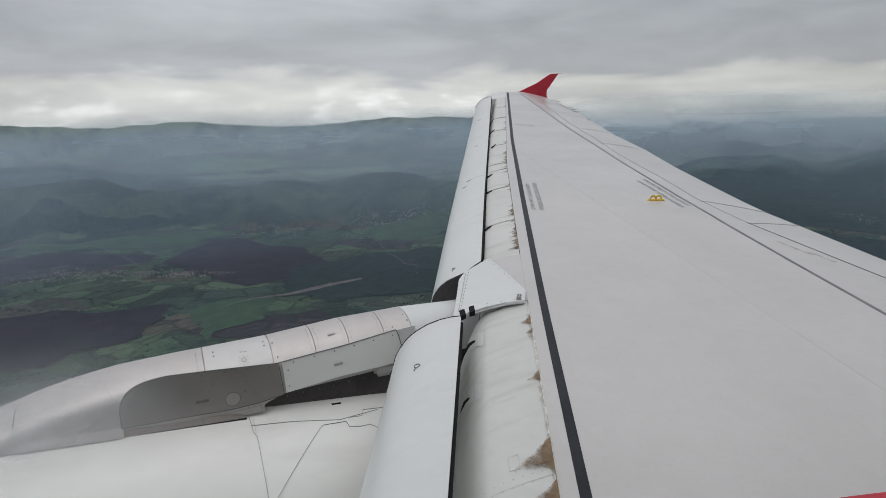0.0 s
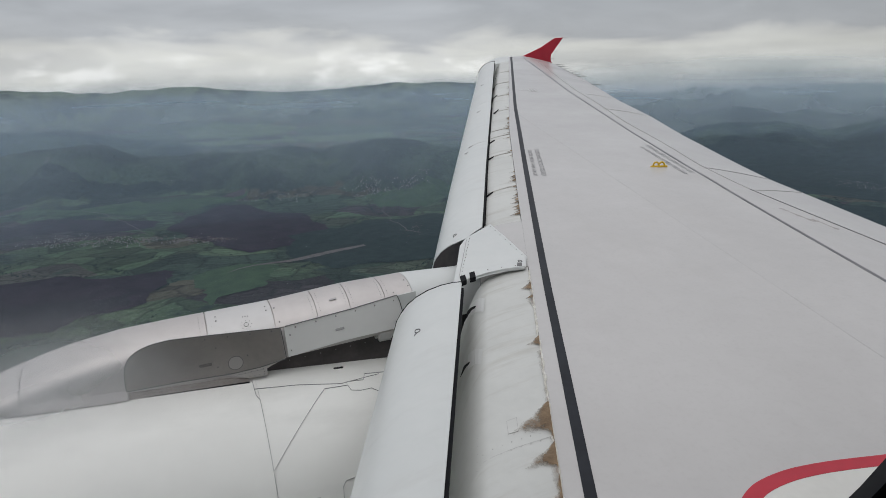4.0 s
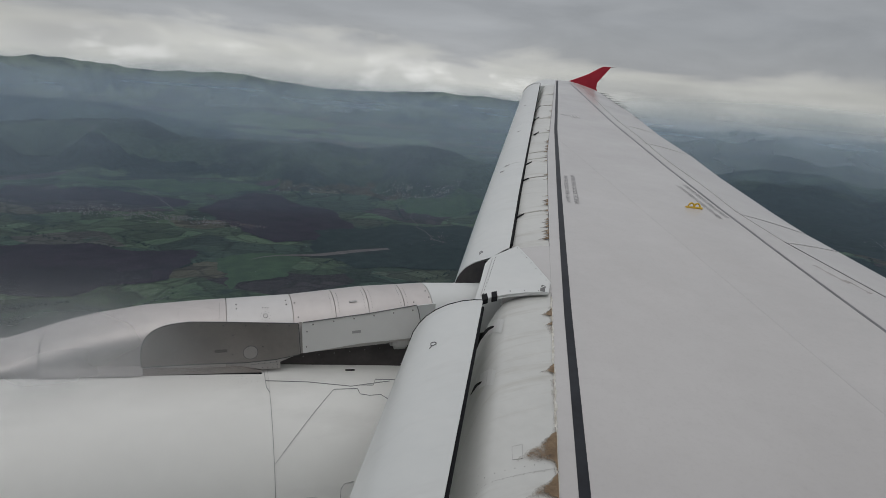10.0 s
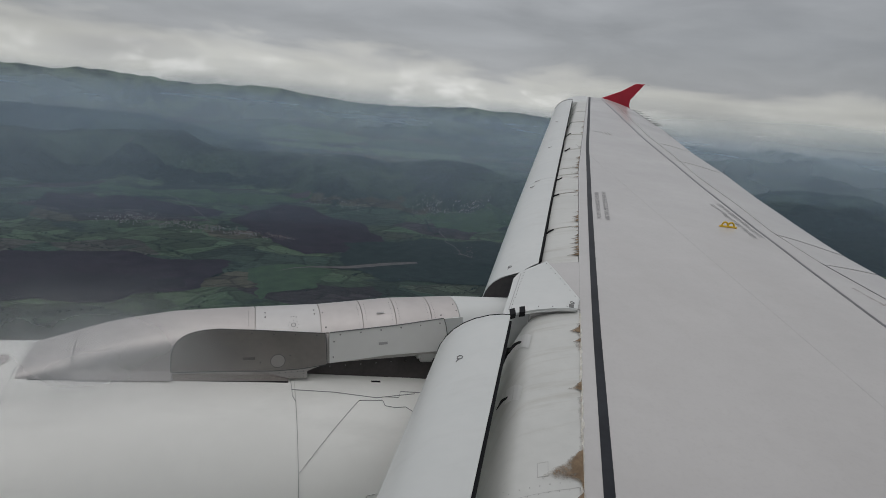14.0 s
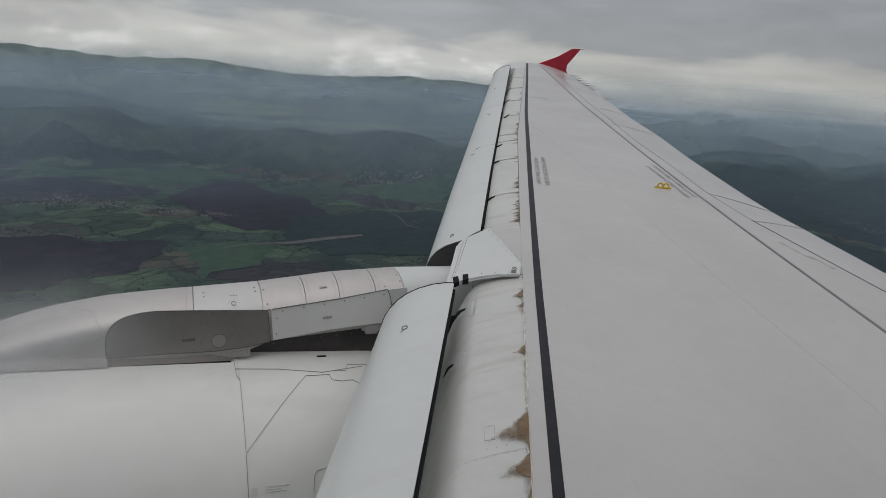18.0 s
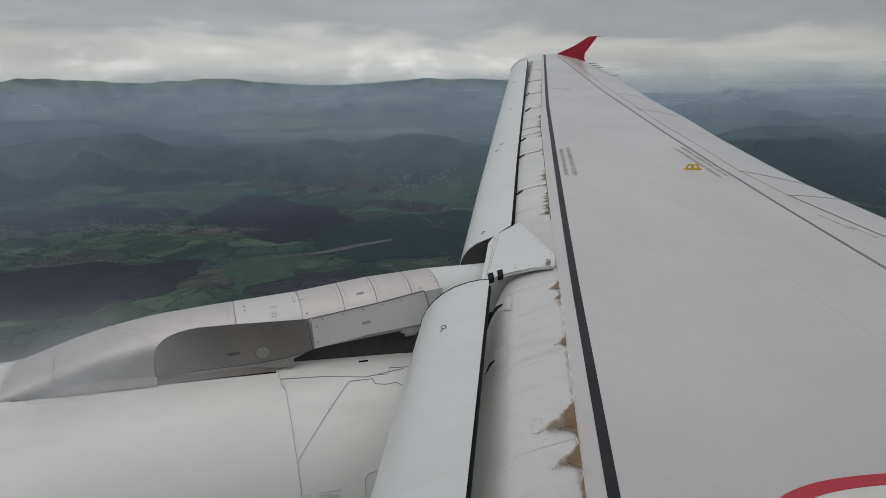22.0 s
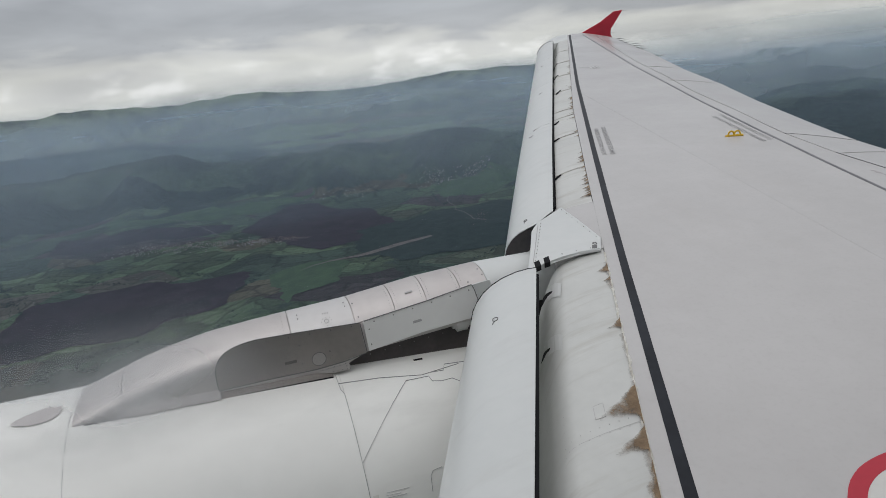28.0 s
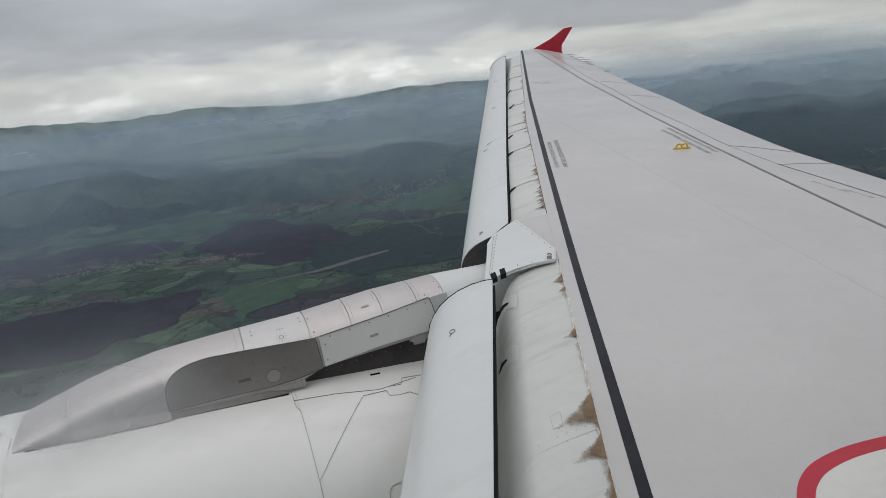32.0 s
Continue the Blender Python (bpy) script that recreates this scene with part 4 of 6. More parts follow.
def on_arch(x, a):
    """A place on the inboard half of the arched ridge, a degrees up from its flank, and the turn that lays a bolt on it."""
    zr, w = ridge_z(x) - 0.022, half_w(x)
    ca, sa = math.cos(radians(a)), math.sin(radians(a))
    return (x, 4.0 - w * ca ** 0.92 - 0.0005, zr - 0.15 + 0.15 * sa ** 0.95 + 0.0005), (radians(90 - a), 0, 0)


def arch_bolts(spots, parent, size):
    for x, a in spots:
        p, turn = on_arch(x, a)
        bolts([p], parent, size, turn)


# long row, upright rows and nose row of the forward fairing
arch_bolts(along((-0.735, 60), (-0.44, 64), 13) + along((-0.42, 64), (-0.15, 49), 13), forward, 0.22)
for x0, top in ((-0.335, 50), (-0.30, 84), (-0.27, 62)):
    arch_bolts([(x0, a) for a in spread(top, 8, 8)], forward, 0.22)
    bolts([(x0 - 0.01, 4.0 - half_w(x0) - 0.001, z) for z in spread(-1.64, -1.76, 5)], forward, 0.22, R90)
arch_bolts(along((-0.95, 24), (-0.825, 52), 4), bpy.data.objects["pylon_nose"], 0.45)
arch_bolts([(-0.812, a) for a in (74, 58, 40, 24, 10)], bpy.data.objects["pylon_nose"], 0.5)
arch_bolts([(-0.768, a) for a in spread(70, 5, 7)] + [(-0.095, a) for a in (80, 72, 63)] + [(0.13, a) for a in spread(86, 40, 7)], forward, 0.22)
# flared foot along the cowl
foot_top = plan((-0.785, -1.727), (-0.69, -1.736), (-0.547, -1.745), (-0.4, -1.754), (-0.285, -1.757))
part("foot_fillet", loft([[(x, 4.0 - half_w(x) - 0.001, foot_top(x)), (x, 4.0 - half_w(x) - 0.024, foot_top(x) - 0.046 - 0.012 * (x + 0.785)), (x, 4.0 - half_w(x) - 0.020, foot_top(x) - 0.049 - 0.012 * (x + 0.785)), (x, 4.0 - half_w(x) + 0.004, foot_top(x) - 0.006)] for x in spread(-0.785, -0.285, 12)]), PYLON, pylon, smooth=True)
ridges = [bpy.data.objects["ridge_panel"]] + [bpy.data.objects["ridge_panel.%03d" % k] for k in range(1, 5)]
arch_bolts([(0.225, 78), (0.225, 66), (0.515, 80), (0.515, 68)], ridges[0], 0.6)
arch_bolts([(0.387 + 0.03 * math.cos(t), 43.5 + 9.5 * math.sin(t)) for t in spread(0, 2 * math.pi, 9)[:-1]], ridges[0], 0.22)
arch_bolts([(0.375, 63), (0.39, 63), (0.405, 62)], ridges[0], 0.4)
arch_bolts([(0.565, 70), (0.577, 34)], ridges[1], 0.65)
for x, ridge in ((0.779, ridges[1]), (0.825, ridges[2]), (0.985, ridges[2]), (1.03, ridges[3]), (1.215, ridges[3]), (1.26, ridges[4])):
    arch_bolts([(x, a) for a in spread(84, 36, 8)], ridge, 0.2)
arch_bolts([(1.408, 52), (1.30, 42), (1.40, 70)], ridges[4], 0.6)
bm = bmesh.new()
tube([on_arch(0.387 + 0.013 * math.cos(t), 43.5 + 4.5 * math.sin(t))[0] for t in spread(0, 2 * math.pi, 15)], 0.0015, 4, bm)
part("ring_mark", bm, WICK, ridges[0])
bm = bmesh.new()
loft([[on_arch(x, 57)[0], on_arch(x, 53)[0], tuple(Vector(on_arch(x, 53)[0]) + Vector((0, -0.003, 0.003))), tuple(Vector(on_arch(x, 57)[0]) + Vector((0, -0.003, 0.003)))] for x in (0.893, 0.938)], True, True, bm)
part("data_plate", bm, FAINT, ridges[2])

# ---- nacelle ----
nacelle = thing("engine_nacelle", "large white jet engine nacelle hung ahead of the wing", "engine")
AX_Y, AX_Z = 4.0, -2.80
radius_x = plan((-3.3, 0.86), (-3.24, 0.94), (-3.1, 1.00), (-2.6, 1.06), (-1.9, 1.085), (-1.05, 1.065), (-0.25, 1.010), (0.378, 0.975), (1.24, 0.905), (2.0, 0.80), (2.6, 0.68))


def ring_at(x, r=None, n=72):
    r = radius_x(x) if r is None else r
    return [(x, AX_Y + r * math.cos(2 * math.pi * k / n), AX_Z + r * math.sin(2 * math.pi * k / n)) for k in range(n)]


def shell(xs, thick=0.03):
    return loft([ring_at(x) for x in xs] + [ring_at(x, radius_x(x) - thick) for x in xs[::-1]] + [ring_at(xs[0])], True, False)


part("inlet_cowl", shell([-3.3, -3.28, -3.24, -3.18, -3.1, -2.9, -2.6, -2.3, -1.9, -1.5, -1.2, -1.081]), COWL, nacelle, smooth=True)
part("fan_cowl", shell(spread(-1.079, 0.3992, 14)), COWL, nacelle, "broad white fan cowl", smooth=True)
part("reverser_cowl", shell([0.4006] + spread(0.5, 2.6, 14)), COWL, nacelle, "white reverser cowl with panel joints", smooth=True)
part("inner_barrel", loft([ring_at(x, radius_x(x) - 0.05) for x in spread(-3.1, 2.55, 12)], True, True), DARK, nacelle)


def on_cowl(x, deg, lift=0.0):
    r = radius_x(x) + lift
    return (x, AX_Y - r * math.sin(radians(deg)), AX_Z + r * math.cos(radians(deg)))


def cowl_line(pts, width=0.007, name="panel_joint", mat=None, label=""):
    """A joint drawn over the cowl through (x, degrees from the top, inboard positive)."""
    fine = []
    for (x0, d0), (x1, d1) in zip(pts, pts[1:]):
        fine += [(x0 + (x1 - x0) * q, d0 + (d1 - d0) * q) for q in spread(0, 1, 7)[:-1]]
    fine.append(pts[-1])
    bm = bmesh.new()
    prev = None
    for i, (x, dg) in enumerate(fine):
        q0, q1 = fine[max(i - 1, 0)], fine[min(i + 1, len(fine) - 1)]
        dx, da = q1[0] - q0[0], radians(q1[1] - q0[1]) * radius_x(x)
        ln = math.hypot(dx, da) or 1
        nx, na = -da / ln * width / 2, math.degrees(dx / ln * width / 2 / radius_x(x))
        ring = [bm.verts.new(on_cowl(x + nx, dg + na, 0.004)), bm.verts.new(on_cowl(x - nx, dg - na, 0.004)), bm.verts.new(on_cowl(x - nx, dg - na, -0.004)), bm.verts.new(on_cowl(x + nx, dg + na, -0.004))]
        if prev:
            for k in range(4):
                bm.faces.new((prev[k], prev[(k + 1) % 4], ring[(k + 1) % 4], ring[k]))
        prev = ring
    return part(name, bm, mat or COWL_JOINT, nacelle, label)


cowl_line([(0.379, 13.0), (0.384, 20.8), (0.400, 22.8), (0.400, 38.6), (0.398, 60), (0.39, 80)], 0.0019)
cowl_line([(0.38, 17.6), (0.625, 18.5), (0.886, 21.0), (0.944, 20.5), (1.14, 18.7)], 0.0019)
cowl_line([(0.402, 48.5), (0.778, 22.3), (0.923, 22.2), (0.933, 24.8), (0.992, 25.6), (1.06, 25.3), (1.12, 28.5), (1.14, 40)], 0.0019)
cowl_line([(0.944, 20.5), (1.029, 20.7), (1.05, 17.6), (1.224, 18.2)], 0.0019)
cowl_line([(0.875, 12.2), (0.935, 12.1)], 0.011, "dark_slot", SEAL_AND_SHADE)
cowl_line([(0.43, 59.4), (0.43, 61.6)], 0.03, "placard", CREAM)
for k, (a, b) in enumerate(((0.489, 0.62), (0.486, 0.57), (0.489, 0.60))):
    cowl_line([(a, 59.6 + 0.8 * k), (b, 60.0 + 0.8 * k)], 0.0026, "marking_bar", PALE_MARK)
cowl_line([(0.83, 56.6), (0.775, 57.0), (0.755, 58.5), (0.745, 63.5)], 0.0019)
cowl_line([(-1.0, 13.9), (-0.6, 13.5), (-0.25, 13.3), (0.1, 13.5), (0.365, 13.8)], 0.007, "pylon_seal", SEAL_AND_SHADE, "dark seal where the pylon meets the cowl")
cowl_line([(-1.08, -40), (-1.08, 20), (-1.08, 80)], 0.003, "cowl_joint", PALE_MARK)
# shallow grey blister ahead of the pylon
bm = bmesh.new()
vs = [bm.verts.new(on_cowl(-1.26 + 0.125 * math.cos(a), 4.8 + 3.4 * math.sin(a) * (1.2 + 0.5 * math.cos(a)) - 10.0 * 0.125 * math.cos(a), 0.005)) for a in spread(0, 2 * math.pi, 25)[:-1]]
bm.faces.new(vs)
part("grey_blister", bm, PYLON, nacelle, "shallow grey teardrop blister")

# ---- fuselage side with the cabin window ----
WX, WZ, HW, HH = 0.1433, 0.0402, 0.14, 0.19


def window_ring(grow, n=16):
    r, w, h = 0.11 + grow, HW + grow, HH + grow
    return [(WX + x, WZ + z) for x, z in rounded(-w, -h, w, h, min(r, w - 0.001), n)]


HULL_Y, HULL_Z = -1.82, 0.0
FORE, REAR = -4.0, 7.0


def hull_y(z, r):
    """Inboard-outboard place of the body side, upright below its middle and round above."""
    return HULL_Y + (math.sqrt(r * r - (z - HULL_Z) ** 2) if z > HULL_Z else r)


def wall_sheet(y0, y1, grow, mat, name, x0, x1, z0, z1, bow=None):
    """A wall of real thickness with the rounded window cut through it."""
    hole = window_ring(grow)
    n = len(hole)
    bm = bmesh.new()

    def rim(x, z):
        dx, dz = x - WX, z - WZ
        k = min((x1 - WX) / dx if dx > 1e-9 else (x0 - WX) / dx if dx < -1e-9 else 1e9, (z1 - WZ) / dz if dz > 1e-9 else (z0 - WZ) / dz if dz < -1e-9 else 1e9)
        return WX + dx * k, WZ + dz * k

    far = [rim(*p) for p in hole]
    V = {}
    for y in (y0, y1):
        V[y] = [bm.verts.new((x, hull_y(z, y) if bow else y, z)) for x, z in hole], [bm.verts.new((x, hull_y(z, y) if bow else y, z)) for x, z in far]
    for i in range(n):
        j = (i + 1) % n
        for y in (y0, y1):
            h, f = V[y]
            bm.faces.new((h[i], h[j], f[j], f[i]))
        bm.faces.new((V[y0][0][i], V[y0][0][j], V[y1][0][j], V[y1][0][i]))
        bm.faces.new((V[y0][1][i], V[y0][1][j], V[y1][1][j], V[y1][1][i]))
    return part(name, bm, mat)


def hull_section(r, a0, a1, foot=None):
    """Points (y, z) of the body round from a0 to a1 degrees; foot adds the upright side below."""
    pts = [(HULL_Y + r * math.cos(radians(a)), HULL_Z + r * math.sin(radians(a))) for a in spread(a0, a1, 25)]
    return pts + ([(pts[-1][0], foot)] if foot is not None else [])


def hull_piece(name, r, thick, a0, a1, mat, x0, x1, foot=None):
    out, inn = hull_section(r, a0, a1, foot), hull_section(r - thick, a0, a1, foot)
    return part(name, loft([[(x, y, z) for y, z in out + inn[::-1]] for x in (x0, x1)]), mat, smooth=True)


PLUG = (-0.50, 0.72, -0.60, 0.50)
top_angle = math.degrees(math.asin((PLUG[3] - HULL_Z) / 2.0))
hull = thing("wall_fuselage", "fuselage side with a cabin window opening, unseen skin kept dark against bounce light", "wall", kind="structure")
for piece in (hull_piece("roof_skin", 2.0, 0.03, top_angle, 180, HULL, FORE, REAR, -2.4),
              hull_piece("side_skin", 2.0, 0.03, 0, top_angle, HULL, FORE, PLUG[0]), hull_piece("side_skin", 2.0, 0.03, 0, top_angle, HULL, PLUG[1], REAR),
              part("lower_side_skin", box((FORE, HULL_Y + 1.97, -2.4), (REAR, HULL_Y + 2.0, PLUG[2])), HULL), part("lower_side_skin", box((FORE, HULL_Y + 1.97, PLUG[2]), (PLUG[0], HULL_Y + 2.0, 0.0)), HULL), part("lower_side_skin", box((PLUG[1], HULL_Y + 1.97, PLUG[2]), (REAR, HULL_Y + 2.0, 0.0)), HULL), part("belly_skin", box((FORE, HULL_Y - 1.97, -2.44), (REAR, HULL_Y + 1.97, -2.4)), HULL),
              wall_sheet(2.0, 1.97, 0.26, HULL, "window_belt_skin", PLUG[0], PLUG[1], PLUG[2], PLUG[3], True)):
    piece.parent = hull
tagged(wall_sheet(0.102, 0.110, 0.035, LINING, "wall_cabin", FORE, REAR, -1.3, 0.30), "dark cabin lining round the window", "wall", kind="structure")
tagged(hull_piece("ceiling", 1.95, 0.01, 9.0, 158, LINING, FORE, REAR), "plain dark cabin ceiling", "ceiling", kind="structure")
tagged(hull_piece("wall_far", 1.95, 0.01, 158.3, 180, LINING, FORE, REAR, -1.24), "plain dark cabin wall", "wall", kind="structure")
tagged(part("floor", box((FORE, -3.76, -1.3), (REAR, 0.102, -1.24)), LINING), "plain dark cabin floor", "floor", kind="structure")
for nm, x in (("wall_fore", FORE - 0.06), ("wall_rear", REAR)):
    ring = hull_section(1.995, 0, 180, -2.43) + [(HULL_Y + 1.995, -2.43)]
    tagged(part(nm, loft([[(xx, y, z) for y, z in ring] for xx in (x, x + 0.06)]), COWL), "plain white bulkhead closing the cabin", "wall", kind="structure")
wnd = thing("window_1", "rounded cabin window frame with a black rubber seal", "window", kind="structure")
seal_rows = []
for gx, y in ((0.0, 0.0970), (0.0014, 0.0957), (0.006, 0.0948), (0.0104, 0.0951), (0.015, 0.108), (0.006, 0.104)):
    seal_rows.append([(x, y, z) for x, z in window_ring(gx)])
part("window_seal", loft(seal_rows + [seal_rows[0]], True, False), SEAL_AND_SHADE, wnd, smooth=True)
bezel_rows = []
for gx, y in ((0.0108, 0.0956), (0.0125, 0.0944), (0.020, 0.0905), (0.032, 0.0850), (0.045, 0.0800), (0.060, 0.078), (0.060, 0.1015), (0.017, 0.1015)):
    bezel_rows.append([(x, y, z) for x, z in window_ring(gx)])
part("window_bezel", loft(bezel_rows + [bezel_rows[0]], True, False), BEZEL, wnd, "dark grey moulded window surround", smooth=True)

# ---- the land below, a plain with wooded hills and a far range ----
LAND = -330.0


def bearing(x, y):
    return math.degrees(math.atan2(x, y))


def at(az, r):
    return r * math.sin(radians(az)), r * math.cos(radians(az))


REACH = ((0, 4), (1000, 8), (1350, 18), (1650, 80), (2000, 140), (2350, 118), (2700, 52), (3000, 16), (3300, 50), (3650, 95), (4000, 120), (4400, 110), (4900, 70))
SKYLINE = ((-60, -1.5), (-12, -1.6), (-7, -1.7), (-3.6, -2.1), (-1.5, -1.95), (0.9, -1.72), (3.0, -1.85), (4.6, -2.1), (8.5, -2.3), (12.3, -2.4), (14.2, -2.25), (16, -2.25), (18.5, -1.95), (20, -2.0), (26, -2.15), (32, -2.9), (38, -3.1), (46, -2.8), (54, -2.5), (90, -2.6))


# two wooded ridges beyond the village towards the tail: distance, breadth, crest line
RIDGES = ((2380, 270, ((36, -7.0), (41.2, -6.1), (45.4, -5.4), (49.0, -5.3), (52.3, -6.1), (56.2, -4.8), (62, -4.4), (80, -5.0))),
          (2960, 240, ((32, -5.2), (39.0, -4.6), (42.0, -4.7), (46.6, -4.3), (49.4, -4.7), (52.1, -5.2), (60, -4.2), (80, -4.6))))

# wooded ridges ahead of the wing: distance at two bearings, breadth, crest line
FORE_RIDGES = (((2060, 1760), 190, ((-40, -6.0), (-11, -6.3), (-8.9, -6.0), (-7, -5.8), (-4.6, -5.85), (-2.1, -7.0), (0, -7.3), (3.1, -7.2), (6.9, -7.2), (9.7, -6.8), (12.4, -7.4), (15.2, -6.85), (17.6, -6.65), (20.4, -7.0), (22.9, -7.4), (32, -8.2), (40, -9.0))),
               ((2650, 2500), 200, ((-40, -4.2), (-10.6, -4.5), (-6.4, -4.8), (-3.0, -5.4), (0.5, -6.0), (3, -6.9), (40, -7.6))),
               ((4040, 3960), 190, ((-40, -4.9), (-4, -4.2), (-1, -3.9), (1.5, -4.4), (5.7, -4.9), (8.5, -4.2), (10.6, -3.4), (12, -3.0), (13.6, -3.2), (15.4, -3.1), (18.5, -3.3), (21.6, -3.9), (24.7, -4.4), (40, -4.6))))
FORE_REACH = ((0, 4), (1000, 8), (1400, 14), (1650, 34), (2300, 28), (2650, 7), (3600, 7), (3850, 40), (4400, 70), (4900, 60))


def land(x, y):
    r, az = math.hypot(x, y), bearing(x, y)
    env = float(np.interp(r, [p[0] for p in REACH], [p[1] for p in REACH]))
    fore = 1.0 - min(max((az - 28) / 8, 0.0), 1.0)
    env = env * (1 - fore) + fore * float(np.interp(r, [p[0] for p in FORE_REACH], [p[1] for p in FORE_REACH]))
    if az > 34:
        side = min((az - 34) / 10, 1)
        near = 1.0 - min(max((r - 2080) / 160, 0.0), 1.0)
        env *= 1.0 - side * (0.8 * near + 0.6 * (1 - near) * (1 if r < 3300 else 0))
    p = Vector((x / 620.0, y / 620.0, 3.7))
    broad = noise.noise(p) * 0.6 + noise.noise(p * 2.1) * 0.3
    rid = 1.0 - abs(noise.noise(Vector((x / 400.0, y / 400.0, 9.1)))) * 2.0
    spur = 1.0 - abs(noise.noise(Vector((x / 170.0, y / 170.0, 4.4)))) * 2.0
    fine = noise.fractal(Vector((x / 90.0, y / 90.0, 1.3)), 0.8, 2.0, 5)
    h = env * (0.30 + 0.50 * broad + 0.36 * rid + 0.24 * spur * max(rid, 0.2) + 0.10 * fine)
    if fore > 0:
        near_far = min(max((az + 11) / 34, 0.0), 1.0)
        for (ra, rb), wide, crest_line in FORE_RIDGES:
            r0 = ra + (rb - ra) * near_far + 70 * noise.noise(Vector((az / 5.0, ra / 300.0, 2.2)))
            top = r0 * math.tan(radians(float(np.interp(az, [p[0] for p in crest_line], [p[1] for p in crest_line])))) - LAND
            g = math.exp(-((r - r0) / (wide * (1.0 if r < r0 else 1.4))) ** 2)
            folds = 1.0 + (1 - g) * (1.1 * (spur - 0.45) + 0.7 * fine)
            h = max(h, fore * g * (top * folds + 5 * fine))
    # mountain side rising beyond the village towards the tail
    if az > 34:
        rise = min(max((r - 3000) / 1050.0, 0.0), 1.0) * min(max(1.0 - (r - 4050) / 350.0, 0.0), 1.0)
        for r0, wide, crest_line in RIDGES:
            top = r0 * math.tan(radians(float(np.interp(az, [p[0] for p in crest_line], [p[1] for p in crest_line])))) - LAND
            h = max(h, (top - 9 + 14 * spur + 9 * fine) * math.exp(-((r - r0) / wide) ** 2) * side)
        h *= 1.0 - 0.6 * side * min(max((r - 4200) / 300.0, 0.0), 1.0)
        h = h * (1 - 0.5 * side * rise) + side * rise ** 0.9 * (80 + 16 * spur + 10 * fine)
    # the far range carries the skyline
    top = r * math.tan(radians(float(np.interp(az, [p[0] for p in SKYLINE], [p[1] for p in SKYLINE]))))
    # its near flank runs out in long spurs
    buttress = 1.0 - 2.2 * abs(noise.noise(Vector((az / 3.4, 0.4, 7.7)))) - 0.8 * abs(noise.noise(Vector((az / 1.3, r / 500.0, 2.1))))
    flank = (300 + 300 * max(buttress, -0.35)) * fore + 420 * (1 - fore) if r < 4450 else 420.0
    crest = max(0.0, 1.0 - abs(r - 4450) / flank)
    crest = crest * crest * (3 - 2 * crest)
    bump = (34 - 20 * fore) * noise.fractal(Vector((az / 6.0, r / 900.0, 5.0)), 0.75, 2.1, 6) - (8 + 12 * (1 - fore) if az < 34 else 20 - 20 * side) * (1.0 - spur)
    if az > 34:
        bump *= 1.0 - 0.85 * side
    return LAND + h * (1 - crest) + crest * (top - LAND + bump)


